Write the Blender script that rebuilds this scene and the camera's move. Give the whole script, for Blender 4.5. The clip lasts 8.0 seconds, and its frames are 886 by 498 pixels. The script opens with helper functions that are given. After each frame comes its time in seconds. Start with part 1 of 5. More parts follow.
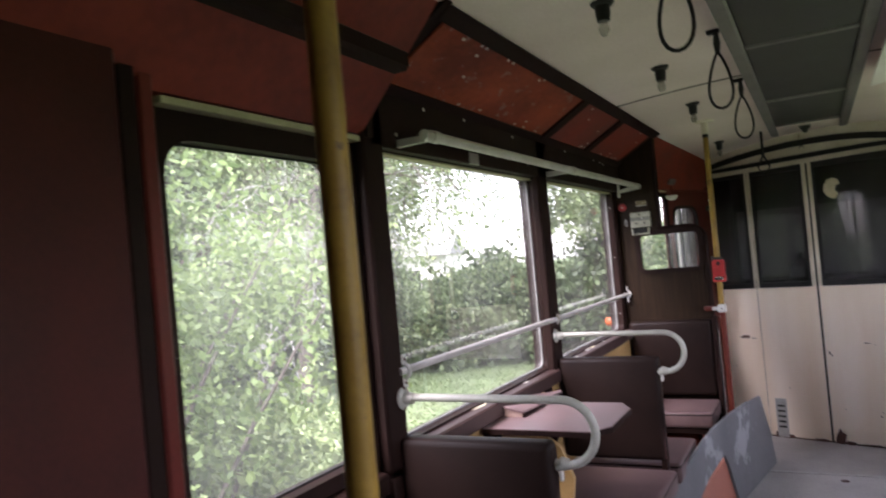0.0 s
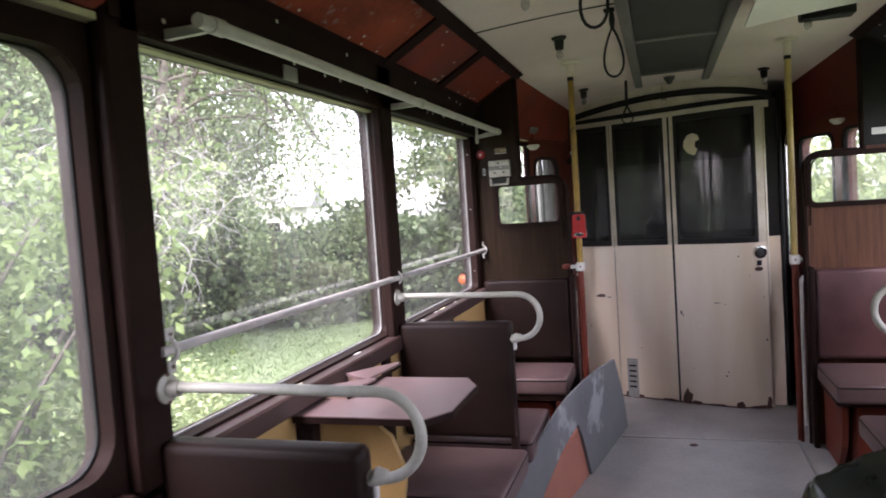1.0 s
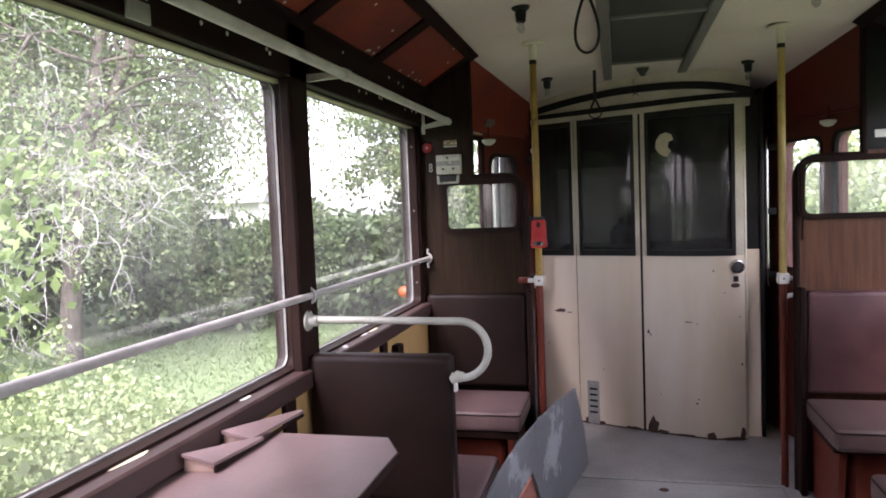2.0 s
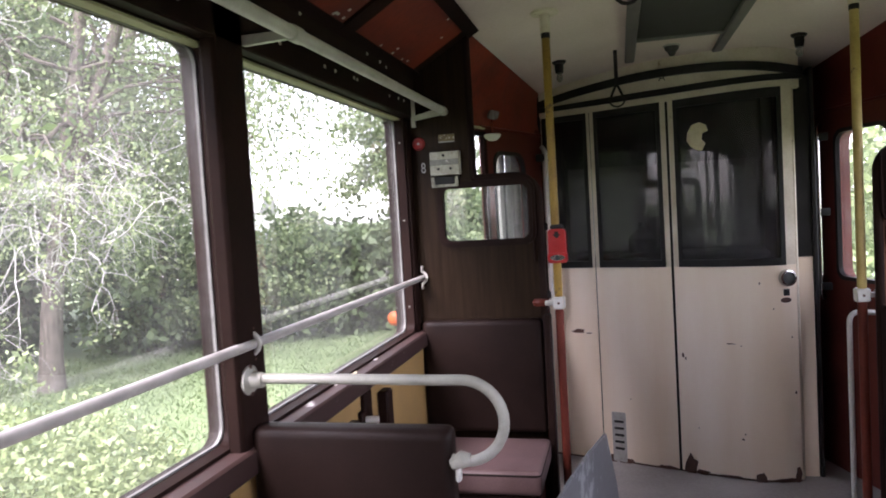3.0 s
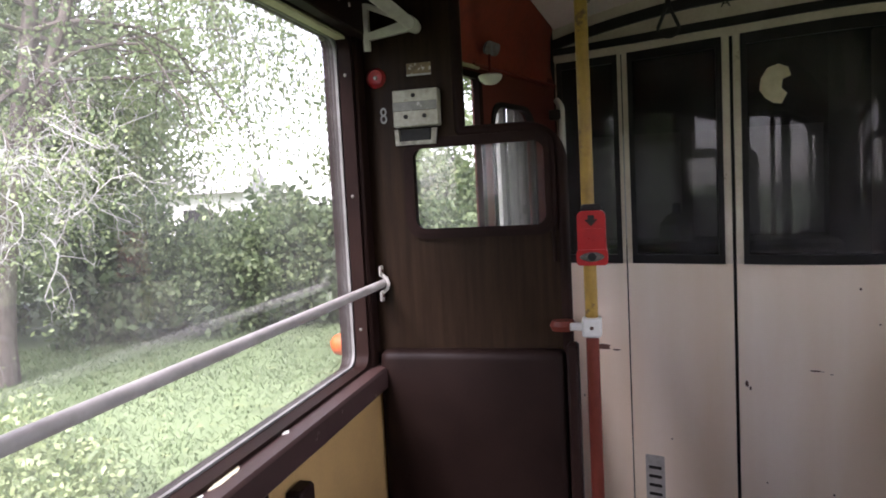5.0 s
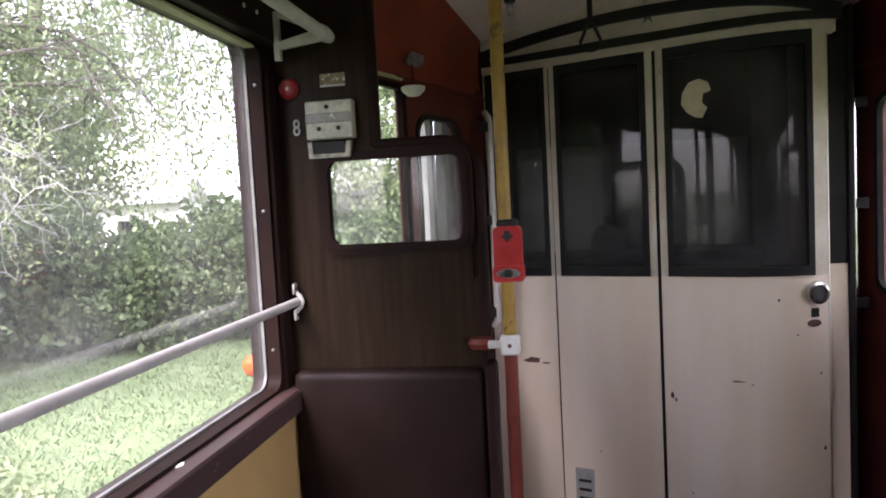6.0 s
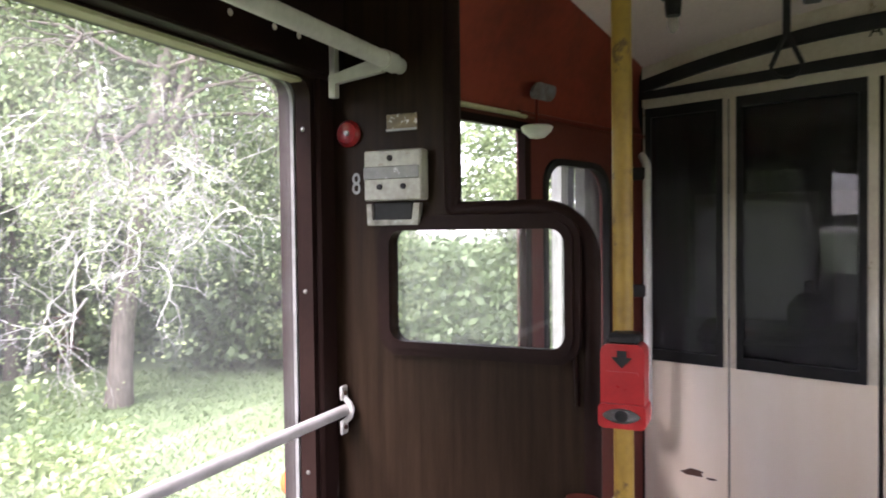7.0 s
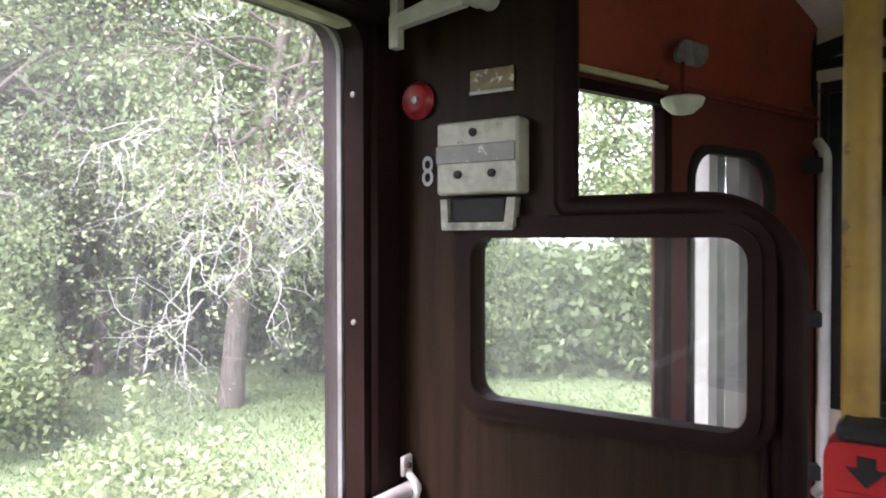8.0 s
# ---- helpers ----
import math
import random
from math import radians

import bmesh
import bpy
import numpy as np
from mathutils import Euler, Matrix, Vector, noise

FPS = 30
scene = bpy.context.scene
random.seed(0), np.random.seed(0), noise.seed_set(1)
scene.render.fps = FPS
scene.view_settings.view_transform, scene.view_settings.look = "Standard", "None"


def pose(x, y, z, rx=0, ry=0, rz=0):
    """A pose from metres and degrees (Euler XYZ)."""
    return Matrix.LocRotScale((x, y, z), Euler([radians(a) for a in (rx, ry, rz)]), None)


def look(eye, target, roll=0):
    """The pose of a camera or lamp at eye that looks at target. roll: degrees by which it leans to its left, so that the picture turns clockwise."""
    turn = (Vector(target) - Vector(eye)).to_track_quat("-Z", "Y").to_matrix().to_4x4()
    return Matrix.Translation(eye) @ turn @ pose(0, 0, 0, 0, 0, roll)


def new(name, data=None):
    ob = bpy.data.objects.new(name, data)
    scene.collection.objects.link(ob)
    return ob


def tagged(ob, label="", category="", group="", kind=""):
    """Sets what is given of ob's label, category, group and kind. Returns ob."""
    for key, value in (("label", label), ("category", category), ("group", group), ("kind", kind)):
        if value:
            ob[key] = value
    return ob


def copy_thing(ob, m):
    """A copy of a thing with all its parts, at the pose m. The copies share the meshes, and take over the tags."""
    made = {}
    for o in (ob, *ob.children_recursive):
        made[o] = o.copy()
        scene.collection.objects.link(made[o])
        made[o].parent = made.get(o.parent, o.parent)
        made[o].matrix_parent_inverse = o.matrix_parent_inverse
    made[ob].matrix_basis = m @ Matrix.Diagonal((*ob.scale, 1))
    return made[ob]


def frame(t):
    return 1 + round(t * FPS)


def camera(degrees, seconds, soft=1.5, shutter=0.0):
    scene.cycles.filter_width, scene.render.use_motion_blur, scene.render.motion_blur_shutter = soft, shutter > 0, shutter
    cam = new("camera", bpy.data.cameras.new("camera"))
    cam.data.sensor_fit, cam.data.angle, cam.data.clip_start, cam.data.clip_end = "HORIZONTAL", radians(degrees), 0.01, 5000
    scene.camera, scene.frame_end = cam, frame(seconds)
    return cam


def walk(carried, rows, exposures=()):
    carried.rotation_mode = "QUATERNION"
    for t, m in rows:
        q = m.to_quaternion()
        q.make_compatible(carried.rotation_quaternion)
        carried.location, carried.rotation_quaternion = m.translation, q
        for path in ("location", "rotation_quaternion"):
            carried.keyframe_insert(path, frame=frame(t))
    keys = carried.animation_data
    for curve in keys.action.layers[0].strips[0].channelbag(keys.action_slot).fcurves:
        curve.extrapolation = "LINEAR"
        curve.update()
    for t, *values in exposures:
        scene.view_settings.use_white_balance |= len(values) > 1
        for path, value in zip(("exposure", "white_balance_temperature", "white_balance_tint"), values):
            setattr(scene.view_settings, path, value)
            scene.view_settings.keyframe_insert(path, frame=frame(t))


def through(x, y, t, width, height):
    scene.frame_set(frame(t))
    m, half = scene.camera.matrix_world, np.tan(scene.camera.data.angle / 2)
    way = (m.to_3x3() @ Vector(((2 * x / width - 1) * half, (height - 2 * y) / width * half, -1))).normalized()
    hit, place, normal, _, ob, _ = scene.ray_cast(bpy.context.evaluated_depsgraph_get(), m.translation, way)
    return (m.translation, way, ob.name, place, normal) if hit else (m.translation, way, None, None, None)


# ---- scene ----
cam = camera(64.0, 8.0, soft=1.75, shutter=0.3)
PATH = [
    (0, (-0.019, 0.101, 1.445), (-0.95, 1.871, 1.485), -5.2),
    (0.5, (-0.011, 0.329, 1.406), (-0.76, 2.182, 1.335), -5.9),
    (1, (-0.102, 0.601, 1.408), (-0.696, 2.507, 1.291), -3.8),
    (1.5, (-0.112, 0.859, 1.404), (-0.61, 2.794, 1.301), -2.3),
    (1.7, (-0.122, 0.984, 1.405), (-0.601, 2.923, 1.292), -2.0),
    (2.8, (-0.319, 1.612, 1.407), (-0.81, 3.547, 1.281), -3.2),
    (3, (-0.3, 1.744, 1.409), (-0.783, 3.682, 1.306), -3.4),
    (3.5, (-0.289, 2.017, 1.42), (-0.731, 3.962, 1.275), -4.1),
    (4, (-0.388, 2.257, 1.398), (-0.803, 4.21, 1.285), -3.9),
    (4.2, (-0.405, 2.345, 1.398), (-0.783, 4.304, 1.262), -3.5),
    (5.3, (-0.472, 2.754, 1.378), (-0.974, 4.683, 1.217), -2.9),
    (5.5, (-0.454, 2.742, 1.388), (-0.909, 4.682, 1.217), -3.0),
    (6, (-0.402, 2.771, 1.39), (-0.732, 4.739, 1.253), -3.0),
    (6.5, (-0.337, 3.077, 1.444), (-0.848, 5.01, 1.396), -2.5),
    (7, (-0.329, 3.3, 1.495), (-1.155, 5.121, 1.446), -0.7),
    (7.5, (-0.417, 3.544, 1.499), (-1.426, 5.269, 1.403), -1.1),
    (8, (-0.492, 3.678, 1.499), (-1.595, 5.346, 1.466), -0.1),
]
walk(cam, [(t, look(eye, target, roll)) for t, eye, target, roll in PATH],
     exposures=[(0, 3.52, 6200, 31), (1.5, 3.48, 6200, 31), (3, 3.45, 6200, 31), (5.5, 3.22, 6220, 31), (6.0, 3.4, 6220, 31), (6.5, 3.66, 6200, 32), (7, 3.88, 6200, 32), (8, 3.7, 6120, 32)])

# ---- world and light: an overcast day ----
world = bpy.data.worlds.new("overcast")
scene.world = world
world.use_nodes = True
wn, wl = world.node_tree.nodes, world.node_tree.links
sky = wn.new("ShaderNodeTexSky")
sky.sky_type, sky.sun_disc = "NISHITA", False
sky.sun_elevation, sky.sun_rotation = radians(54.3), radians(185.7)
sky.air_density, sky.dust_density = 1.0, 1.2
pale = wn.new("ShaderNodeHueSaturation")
pale.inputs["Saturation"].default_value = 0.28
wl.new(sky.outputs[0], pale.inputs["Color"])
wl.new(pale.outputs[0], wn["Background"].inputs["Color"])
wn["Background"].inputs["Strength"].default_value = 0.13
sun = new("sun", bpy.data.lights.new("sun", "SUN"))
sun.data.energy, sun.data.angle, sun.data.color = 2.1, radians(50), (1.0, 0.97, 0.93)
sun.matrix_world = look((-2, -20, 28), (0, 0, 0))

GROUND = -0.85


# ---- materials ----
def nodes_of(name):
    m = bpy.data.materials.new(name)
    m.use_nodes = True
    nt = m.node_tree
    return m, nt.nodes, nt.links, nt.nodes["Principled BSDF"]


def surface(name, color, dark=None, rough=0.5, metal=0.0, scale=8.0, stretch=(1, 1, 1), fine=90.0,
            bump=0.15, spot=None, spot_at=0.68, spot_scale=14.0, rough_var=0.12, coat=0.0, per_object=0.0, spec=0.5):
    """Paint, wood, cloth or metal: two scales of variation, optional worn spots, fine relief."""
    m, n, l, p = nodes_of(name)
    dark = dark or tuple(c * 0.7 for c in color)
    tc = n.new("ShaderNodeTexCoord")
    mp = n.new("ShaderNodeMapping")
    mp.inputs["Scale"].default_value = stretch
    l.new(tc.outputs["Object"], mp.inputs["Vector"])
    big, small = n.new("ShaderNodeTexNoise"), n.new("ShaderNodeTexNoise")
    for tex, s, d in ((big, scale, 5.0), (small, fine, 3.0)):
        tex.inputs["Scale"].default_value, tex.inputs["Detail"].default_value = s, d
        l.new(mp.outputs[0], tex.inputs["Vector"])
    add = n.new("ShaderNodeMath")
    add.operation = "MULTIPLY_ADD"
    add.inputs[1].default_value = 0.35
    l.new(small.outputs[0], add.inputs[0])
    l.new(big.outputs[0], add.inputs[2])
    ramp = n.new("ShaderNodeValToRGB")
    ramp.color_ramp.elements[0].position, ramp.color_ramp.elements[1].position = 0.45, 0.85
    ramp.color_ramp.elements[0].color, ramp.color_ramp.elements[1].color = (*dark, 1), (*color, 1)
    l.new(add.outputs[0], ramp.inputs[0])
    out = ramp.outputs[0]
    if spot:
        sp = n.new("ShaderNodeTexNoise")
        sp.inputs["Scale"].default_value, sp.inputs["Detail"].default_value = spot_scale, 8.0
        sp.inputs["Roughness"].default_value = 0.65
        l.new(tc.outputs["Object"], sp.inputs["Vector"])
        sr = n.new("ShaderNodeValToRGB")
        sr.color_ramp.elements[0].position, sr.color_ramp.elements[1].position = spot_at, spot_at + 0.05
        l.new(sp.outputs[0], sr.inputs[0])
        mix = n.new("ShaderNodeMixRGB")
        mix.inputs[2].default_value = (*spot, 1)
        l.new(sr.outputs[0], mix.inputs[0])
        l.new(out, mix.inputs[1])
        out = mix.outputs[0]
    if per_object:
        info, hs = n.new("ShaderNodeObjectInfo"), n.new("ShaderNodeHueSaturation")
        mr = n.new("ShaderNodeMapRange")
        mr.inputs[3].default_value, mr.inputs[4].default_value = 1 - per_object, 1 + per_object
        l.new(info.outputs["Random"], mr.inputs[0])
        l.new(mr.outputs[0], hs.inputs["Value"])
        l.new(out, hs.inputs["Color"])
        out = hs.outputs[0]
    l.new(out, p.inputs["Base Color"])
    rr = n.new("ShaderNodeMapRange")
    rr.inputs[3].default_value, rr.inputs[4].default_value = max(0.03, rough - rough_var), min(1, rough + rough_var)
    l.new(big.outputs[0], rr.inputs[0])
    l.new(rr.outputs[0], p.inputs["Roughness"])
    p.inputs["Metallic"].default_value = metal
    p.inputs["Coat Weight"].default_value = coat
    p.inputs["Specular IOR Level"].default_value = spec
    if bump:
        b = n.new("ShaderNodeBump")
        b.inputs["Strength"].default_value, b.inputs["Distance"].default_value = bump, 0.004
        l.new(add.outputs[0], b.inputs["Height"])
        l.new(b.outputs[0], p.inputs["Normal"])
    return m


def glass(name, tint, gloss=0.08, dust=0.06, dust_color=(0.6, 0.6, 0.58), dust_scale=3.0):
    """A pane: clear, with a mirror film and a little dust."""
    m, n, l, p = nodes_of(name)
    n.remove(p)
    out = n["Material Output"]
    tr, gl, df = n.new("ShaderNodeBsdfTransparent"), n.new("ShaderNodeBsdfGlossy"), n.new("ShaderNodeBsdfDiffuse")
    tr.inputs[0].default_value = (*tint, 1)
    gl.inputs["Roughness"].default_value = 0.02
    df.inputs[0].default_value = (*dust_color, 1)
    tl, veil = n.new("ShaderNodeBsdfTranslucent"), n.new("ShaderNodeMixShader")
    tl.inputs[0].default_value = (*dust_color, 1)
    veil.inputs[0].default_value = 0.6
    l.new(df.outputs[0], veil.inputs[1])
    l.new(tl.outputs[0], veil.inputs[2])
    tc, no = n.new("ShaderNodeTexCoord"), n.new("ShaderNodeTexNoise")
    no.inputs["Scale"].default_value, no.inputs["Detail"].default_value = dust_scale, 7.0
    l.new(tc.outputs["Object"], no.inputs["Vector"])
    mr = n.new("ShaderNodeMapRange")
    mr.inputs[1].default_value, mr.inputs[2].default_value = 0.35, 0.75
    mr.inputs[3].default_value, mr.inputs[4].default_value = dust * 0.3, dust * 1.8
    l.new(no.outputs[0], mr.inputs[0])
    a, b, fr = n.new("ShaderNodeMixShader"), n.new("ShaderNodeMixShader"), n.new("ShaderNodeMath")
    lw, sc = n.new("ShaderNodeLayerWeight"), n.new("ShaderNodeMath")
    fr.operation, fr.inputs[1].default_value = "POWER", 3.5
    sc.operation, sc.inputs[1].default_value, sc.inputs[2].default_value = "MULTIPLY_ADD", 0.95, gloss * 0.3
    l.new(lw.outputs["Facing"], fr.inputs[0])
    l.new(fr.outputs[0], sc.inputs[0])
    l.new(mr.outputs[0], a.inputs[0])
    l.new(tr.outputs[0], a.inputs[1])
    l.new(veil.outputs[0], a.inputs[2])
    l.new(sc.outputs[0], b.inputs[0])
    l.new(a.outputs[0], b.inputs[1])
    l.new(gl.outputs[0], b.inputs[2])
    l.new(b.outputs[0], out.inputs[0])
    return m


def foliage(name, light, dark, through=0.35, rough=0.5):
    """Leaves: each its own shade, light shines through them."""
    m, n, l, p = nodes_of(name)
    geo, ramp = n.new("ShaderNodeNewGeometry"), n.new("ShaderNodeValToRGB")
    ramp.color_ramp.elements[0].color, ramp.color_ramp.elements[1].color = (*dark, 1), (*light, 1)
    l.new(geo.outputs["Random Per Island"], ramp.inputs[0])
    l.new(ramp.outputs[0], p.inputs["Base Color"])
    p.inputs["Roughness"].default_value = rough
    t, mix = n.new("ShaderNodeBsdfTranslucent"), n.new("ShaderNodeMixShader")
    l.new(ramp.outputs[0], t.inputs[0])
    mix.inputs[0].default_value = through
    l.new(p.outputs[0], mix.inputs[1])
    l.new(t.outputs[0], mix.inputs[2])
    l.new(mix.outputs[0], n["Material Output"].inputs[0])
    return m


M_BROWN = surface("brown_paint", (0.022, 0.0115, 0.0092), (0.0125, 0.007, 0.006), 0.5, spec=0.06, scale=5, spot=(0.13, 0.12, 0.1), spot_at=0.78, spot_scale=30)
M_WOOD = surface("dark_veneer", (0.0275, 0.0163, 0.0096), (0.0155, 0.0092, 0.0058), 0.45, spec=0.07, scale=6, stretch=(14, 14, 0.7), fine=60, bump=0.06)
# Right partition's veneer, its colour raised for the light that falls there.
M_WOOD_RED_LIT = surface("lit_red_brown_veneer", (0.125, 0.056, 0.032), (0.07, 0.032, 0.02), 0.42, scale=5, stretch=(12, 12, 0.6), fine=60, bump=0.06, spec=0.15)
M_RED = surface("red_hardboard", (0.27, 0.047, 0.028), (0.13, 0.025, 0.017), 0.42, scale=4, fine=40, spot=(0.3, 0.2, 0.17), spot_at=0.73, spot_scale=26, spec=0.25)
M_RED_WORN = surface("worn_red_board", (0.36, 0.075, 0.035), (0.15, 0.03, 0.017), 0.5, scale=4.5, stretch=(1, 0.6, 1), fine=45, spot=(0.3, 0.2, 0.18), spot_at=0.6, spot_scale=19, spec=0.15)
M_DOOR = surface("near_black_red_paint", (0.072, 0.016, 0.012), (0.042, 0.0105, 0.009), 0.55, spec=0.15, scale=4)
M_POST = surface("dull_red_brown_paint", (0.135, 0.034, 0.025), (0.085, 0.023, 0.017), 0.5, scale=5, spec=0.15)
M_RED_DARK = surface("dark_red_paint_and_shade", (0.16, 0.03, 0.022), (0.1, 0.02, 0.016), 0.4, scale=4, spec=0.15)
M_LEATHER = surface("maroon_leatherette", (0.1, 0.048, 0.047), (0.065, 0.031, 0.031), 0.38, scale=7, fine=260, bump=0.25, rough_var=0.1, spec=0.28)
# One leatherette, two tones: cushions coloured as lit and sheeny, backs as shaded.
M_CUSHION = surface("lit_mauve_leatherette", (0.16, 0.104, 0.1), (0.1, 0.062, 0.06), 0.36, scale=7, fine=260, bump=0.25, rough_var=0.1, spec=0.32)
M_LEATHER_SHADED = surface("shaded_leatherette", (0.0175, 0.0098, 0.0078), (0.0105, 0.0062, 0.0052), 0.45, spec=0.1, scale=7, fine=260, bump=0.25, rough_var=0.1)
M_LAMINATE = surface("mauve_laminate", (0.25, 0.165, 0.16), (0.18, 0.12, 0.115), 0.4, scale=9, fine=140, bump=0.04)
M_CREAM = surface("cream_paint", (0.88, 0.785, 0.655), (0.78, 0.64, 0.475), 0.45, scale=2.4, stretch=(1.8, 0.6, 0.22), fine=5, spot=(0.3, 0.2, 0.15), spot_at=0.76, spot_scale=24, bump=0.08)
M_CREAM_TRIM = surface("cream_trim", (0.74, 0.68, 0.56), (0.55, 0.48, 0.36), 0.5, scale=6, spot=(0.35, 0.27, 0.16), spot_at=0.66, spot_scale=18)
M_ENAMEL = surface("white_enamel", (0.6, 0.59, 0.55), (0.45, 0.44, 0.4), 0.35, scale=14, spot=(0.3, 0.24, 0.2), spot_at=0.75, spot_scale=45, bump=0.05)
M_RAIL = surface("greyed_rail_paint", (0.5, 0.48, 0.455), (0.36, 0.345, 0.325), 0.4, scale=14, spot=(0.2, 0.15, 0.12), spot_at=0.74, spot_scale=45, bump=0.05)
M_ENAMEL_GREEN = surface("chipped_pale_enamel", (0.44, 0.435, 0.375), (0.32, 0.315, 0.265), 0.38, scale=14, spot=(0.3, 0.24, 0.2), spot_at=0.72, spot_scale=40, bump=0.05)
M_YELLOW = surface("yellow_paint", (0.34, 0.21, 0.035), (0.2, 0.115, 0.024), 0.45, scale=9, spot=(0.13, 0.075, 0.03), spot_at=0.6, spot_scale=16, spec=0.3)
M_OCHRE = surface("dirty_ochre_paint", (0.5, 0.37, 0.12), (0.34, 0.24, 0.07), 0.45, scale=9, spot=(0.16, 0.1, 0.05), spot_at=0.66, spot_scale=20)
M_RED_POLE = surface("red_lead_paint", (0.14, 0.03, 0.018), (0.09, 0.02, 0.013), 0.45, scale=10, spot=(0.12, 0.05, 0.04), spot_at=0.7, spot_scale=30, spec=0.2)
M_SIGNAL_RED = surface("signal_red", (0.42, 0.022, 0.02), (0.3, 0.015, 0.015), 0.32, scale=14, bump=0.04)
M_CEIL = surface("ceiling_paint", (0.82, 0.71, 0.67), (0.64, 0.535, 0.485), 0.55, scale=1.6, spot=(0.4, 0.33, 0.24), spot_at=0.72, spot_scale=5, bump=0.05)
M_FLOOR = surface("grey_lino", (0.42, 0.405, 0.385), (0.26, 0.25, 0.235), 0.55, scale=2.6, fine=60, spot=(0.34, 0.32, 0.3), spot_at=0.7, spot_scale=9, bump=0.12)
M_TAN = surface("tan_hardboard", (0.42, 0.27, 0.1), (0.32, 0.2, 0.075), 0.5, scale=6, fine=120, bump=0.06)
M_BLACK = surface("black_rubber_and_shade", (0.026, 0.025, 0.024), (0.016, 0.016, 0.016), 0.5, scale=12, bump=0.1, spec=0.15)
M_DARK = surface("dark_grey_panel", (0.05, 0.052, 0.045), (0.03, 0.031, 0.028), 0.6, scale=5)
M_ALU = surface("dull_aluminium", (0.4, 0.4, 0.38), (0.27, 0.27, 0.26), 0.45, metal=0.6, scale=9)
M_CHROME = surface("chrome", (0.62, 0.62, 0.6), (0.45, 0.45, 0.44), 0.2, metal=1.0, scale=12, bump=0.02)
M_STRIP = surface("olive_trim_paint", (0.5, 0.48, 0.3), (0.34, 0.32, 0.19), 0.5, scale=9)
M_SEAL = surface("grey_window_seal", (0.24, 0.24, 0.225), (0.14, 0.14, 0.13), 0.6, scale=16)
M_ZINC = surface("zinc_grey_paint", (0.2, 0.205, 0.21), (0.12, 0.125, 0.13), 0.42, scale=4, spot=(0.37, 0.38, 0.39), spot_at=0.55, spot_scale=4, stretch=(1, 1, 0.35))
M_ORANGE_BOARD = surface("faded_red_board", (0.5, 0.2, 0.14), (0.4, 0.15, 0.1), 0.55, scale=5)
M_BAG = surface("black_plastic_film", (0.03, 0.035, 0.032), (0.02, 0.024, 0.022), 0.22, scale=9, bump=0.5, fine=40)
M_RUST = surface("bare_rusty_steel", (0.11, 0.055, 0.04), (0.06, 0.03, 0.022), 0.7, scale=30)
M_PLATE = surface("worn_brass_plate", (0.2, 0.145, 0.06), (0.09, 0.065, 0.03), 0.45, scale=60, spot=(0.6, 0.57, 0.5), spot_at=0.57, spot_scale=110)
M_BOX = surface("yellowed_plastic", (0.43, 0.42, 0.34), (0.25, 0.24, 0.185), 0.45, scale=22, spot=(0.2, 0.16, 0.11), spot_at=0.64, spot_scale=55)
M_TRAY = surface("scuffed_grey_paint", (0.34, 0.33, 0.26), (0.12, 0.115, 0.085), 0.45, scale=38, spot=(0.5, 0.49, 0.45), spot_at=0.6, spot_scale=70)
M_BAND = surface("scuffed_grey_band", (0.2, 0.2, 0.17), (0.12, 0.12, 0.1), 0.42, scale=40, spot=(0.52, 0.51, 0.48), spot_at=0.62, spot_scale=80)
M_SCREW = surface("dull_screw_head", (0.3, 0.29, 0.26), (0.16, 0.15, 0.13), 0.4, metal=0.5, scale=60)
M_BUTTON = surface("darkened_red_plastic", (0.3, 0.016, 0.016), (0.14, 0.009, 0.01), 0.35, scale=30, bump=0.04)
M_LINING = surface("white_lining_board", (0.88, 0.86, 0.83), (0.76, 0.73, 0.69), 0.5, scale=3)
M_VENT_RAIL = surface("grey_painted_frame", (0.2, 0.19, 0.18), (0.12, 0.115, 0.11), 0.5, scale=7)
M_LEDGE = surface("worn_brown_ledge", (0.056, 0.03, 0.026), (0.034, 0.018, 0.016), 0.45, scale=7, spot=(0.5, 0.48, 0.45), spot_at=0.66, spot_scale=12)
M_WHITE = surface("off_white_plastic", (0.72, 0.71, 0.66), (0.6, 0.59, 0.54), 0.4, scale=10, spot=(0.3, 0.26, 0.2), spot_at=0.72, spot_scale=40)
M_GREY_TAPE = surface("grey_label", (0.42, 0.42, 0.4), (0.3, 0.3, 0.28), 0.5, scale=40)
M_DECAL = surface("faded_blue_decal", (0.2, 0.2, 0.22), (0.13, 0.09, 0.09), 0.5, scale=40)
M_AMBER = surface("amber_plastic", (0.8, 0.16, 0.03), (0.7, 0.12, 0.02), 0.25, scale=20, bump=0.02)
M_PAINT_SPLASH = surface("cream_splash", (0.72, 0.66, 0.48), (0.6, 0.54, 0.36), 0.6, scale=30)
M_PAPER = surface("raw_wood_end", (0.38, 0.27, 0.22), (0.3, 0.2, 0.16), 0.7, scale=30)
M_PANE = glass("dusty_window_glass", (0.96, 0.97, 0.96), 0.15, 0.058)
M_PANE_HAZY = glass("hazy_window_glass", (0.95, 0.97, 0.95), 0.15, 0.07, dust_scale=1.5)
# Cab glass: dust beyond the real grime stands for a grey reflection.
M_PANE_CAB = glass("grimy_dark_glass_grey_veil", (0.55, 0.55, 0.55), 0.06, 0.19, (0.35, 0.35, 0.345), 5.0)
M_GLOW_SHEET = foliage("grey_glow_sheet", (0.36, 0.36, 0.345), (0.36, 0.36, 0.345), 0.5)
M_BULB = glass("clear_bulb_glass", (0.9, 0.9, 0.88), 0.35, 0.25)
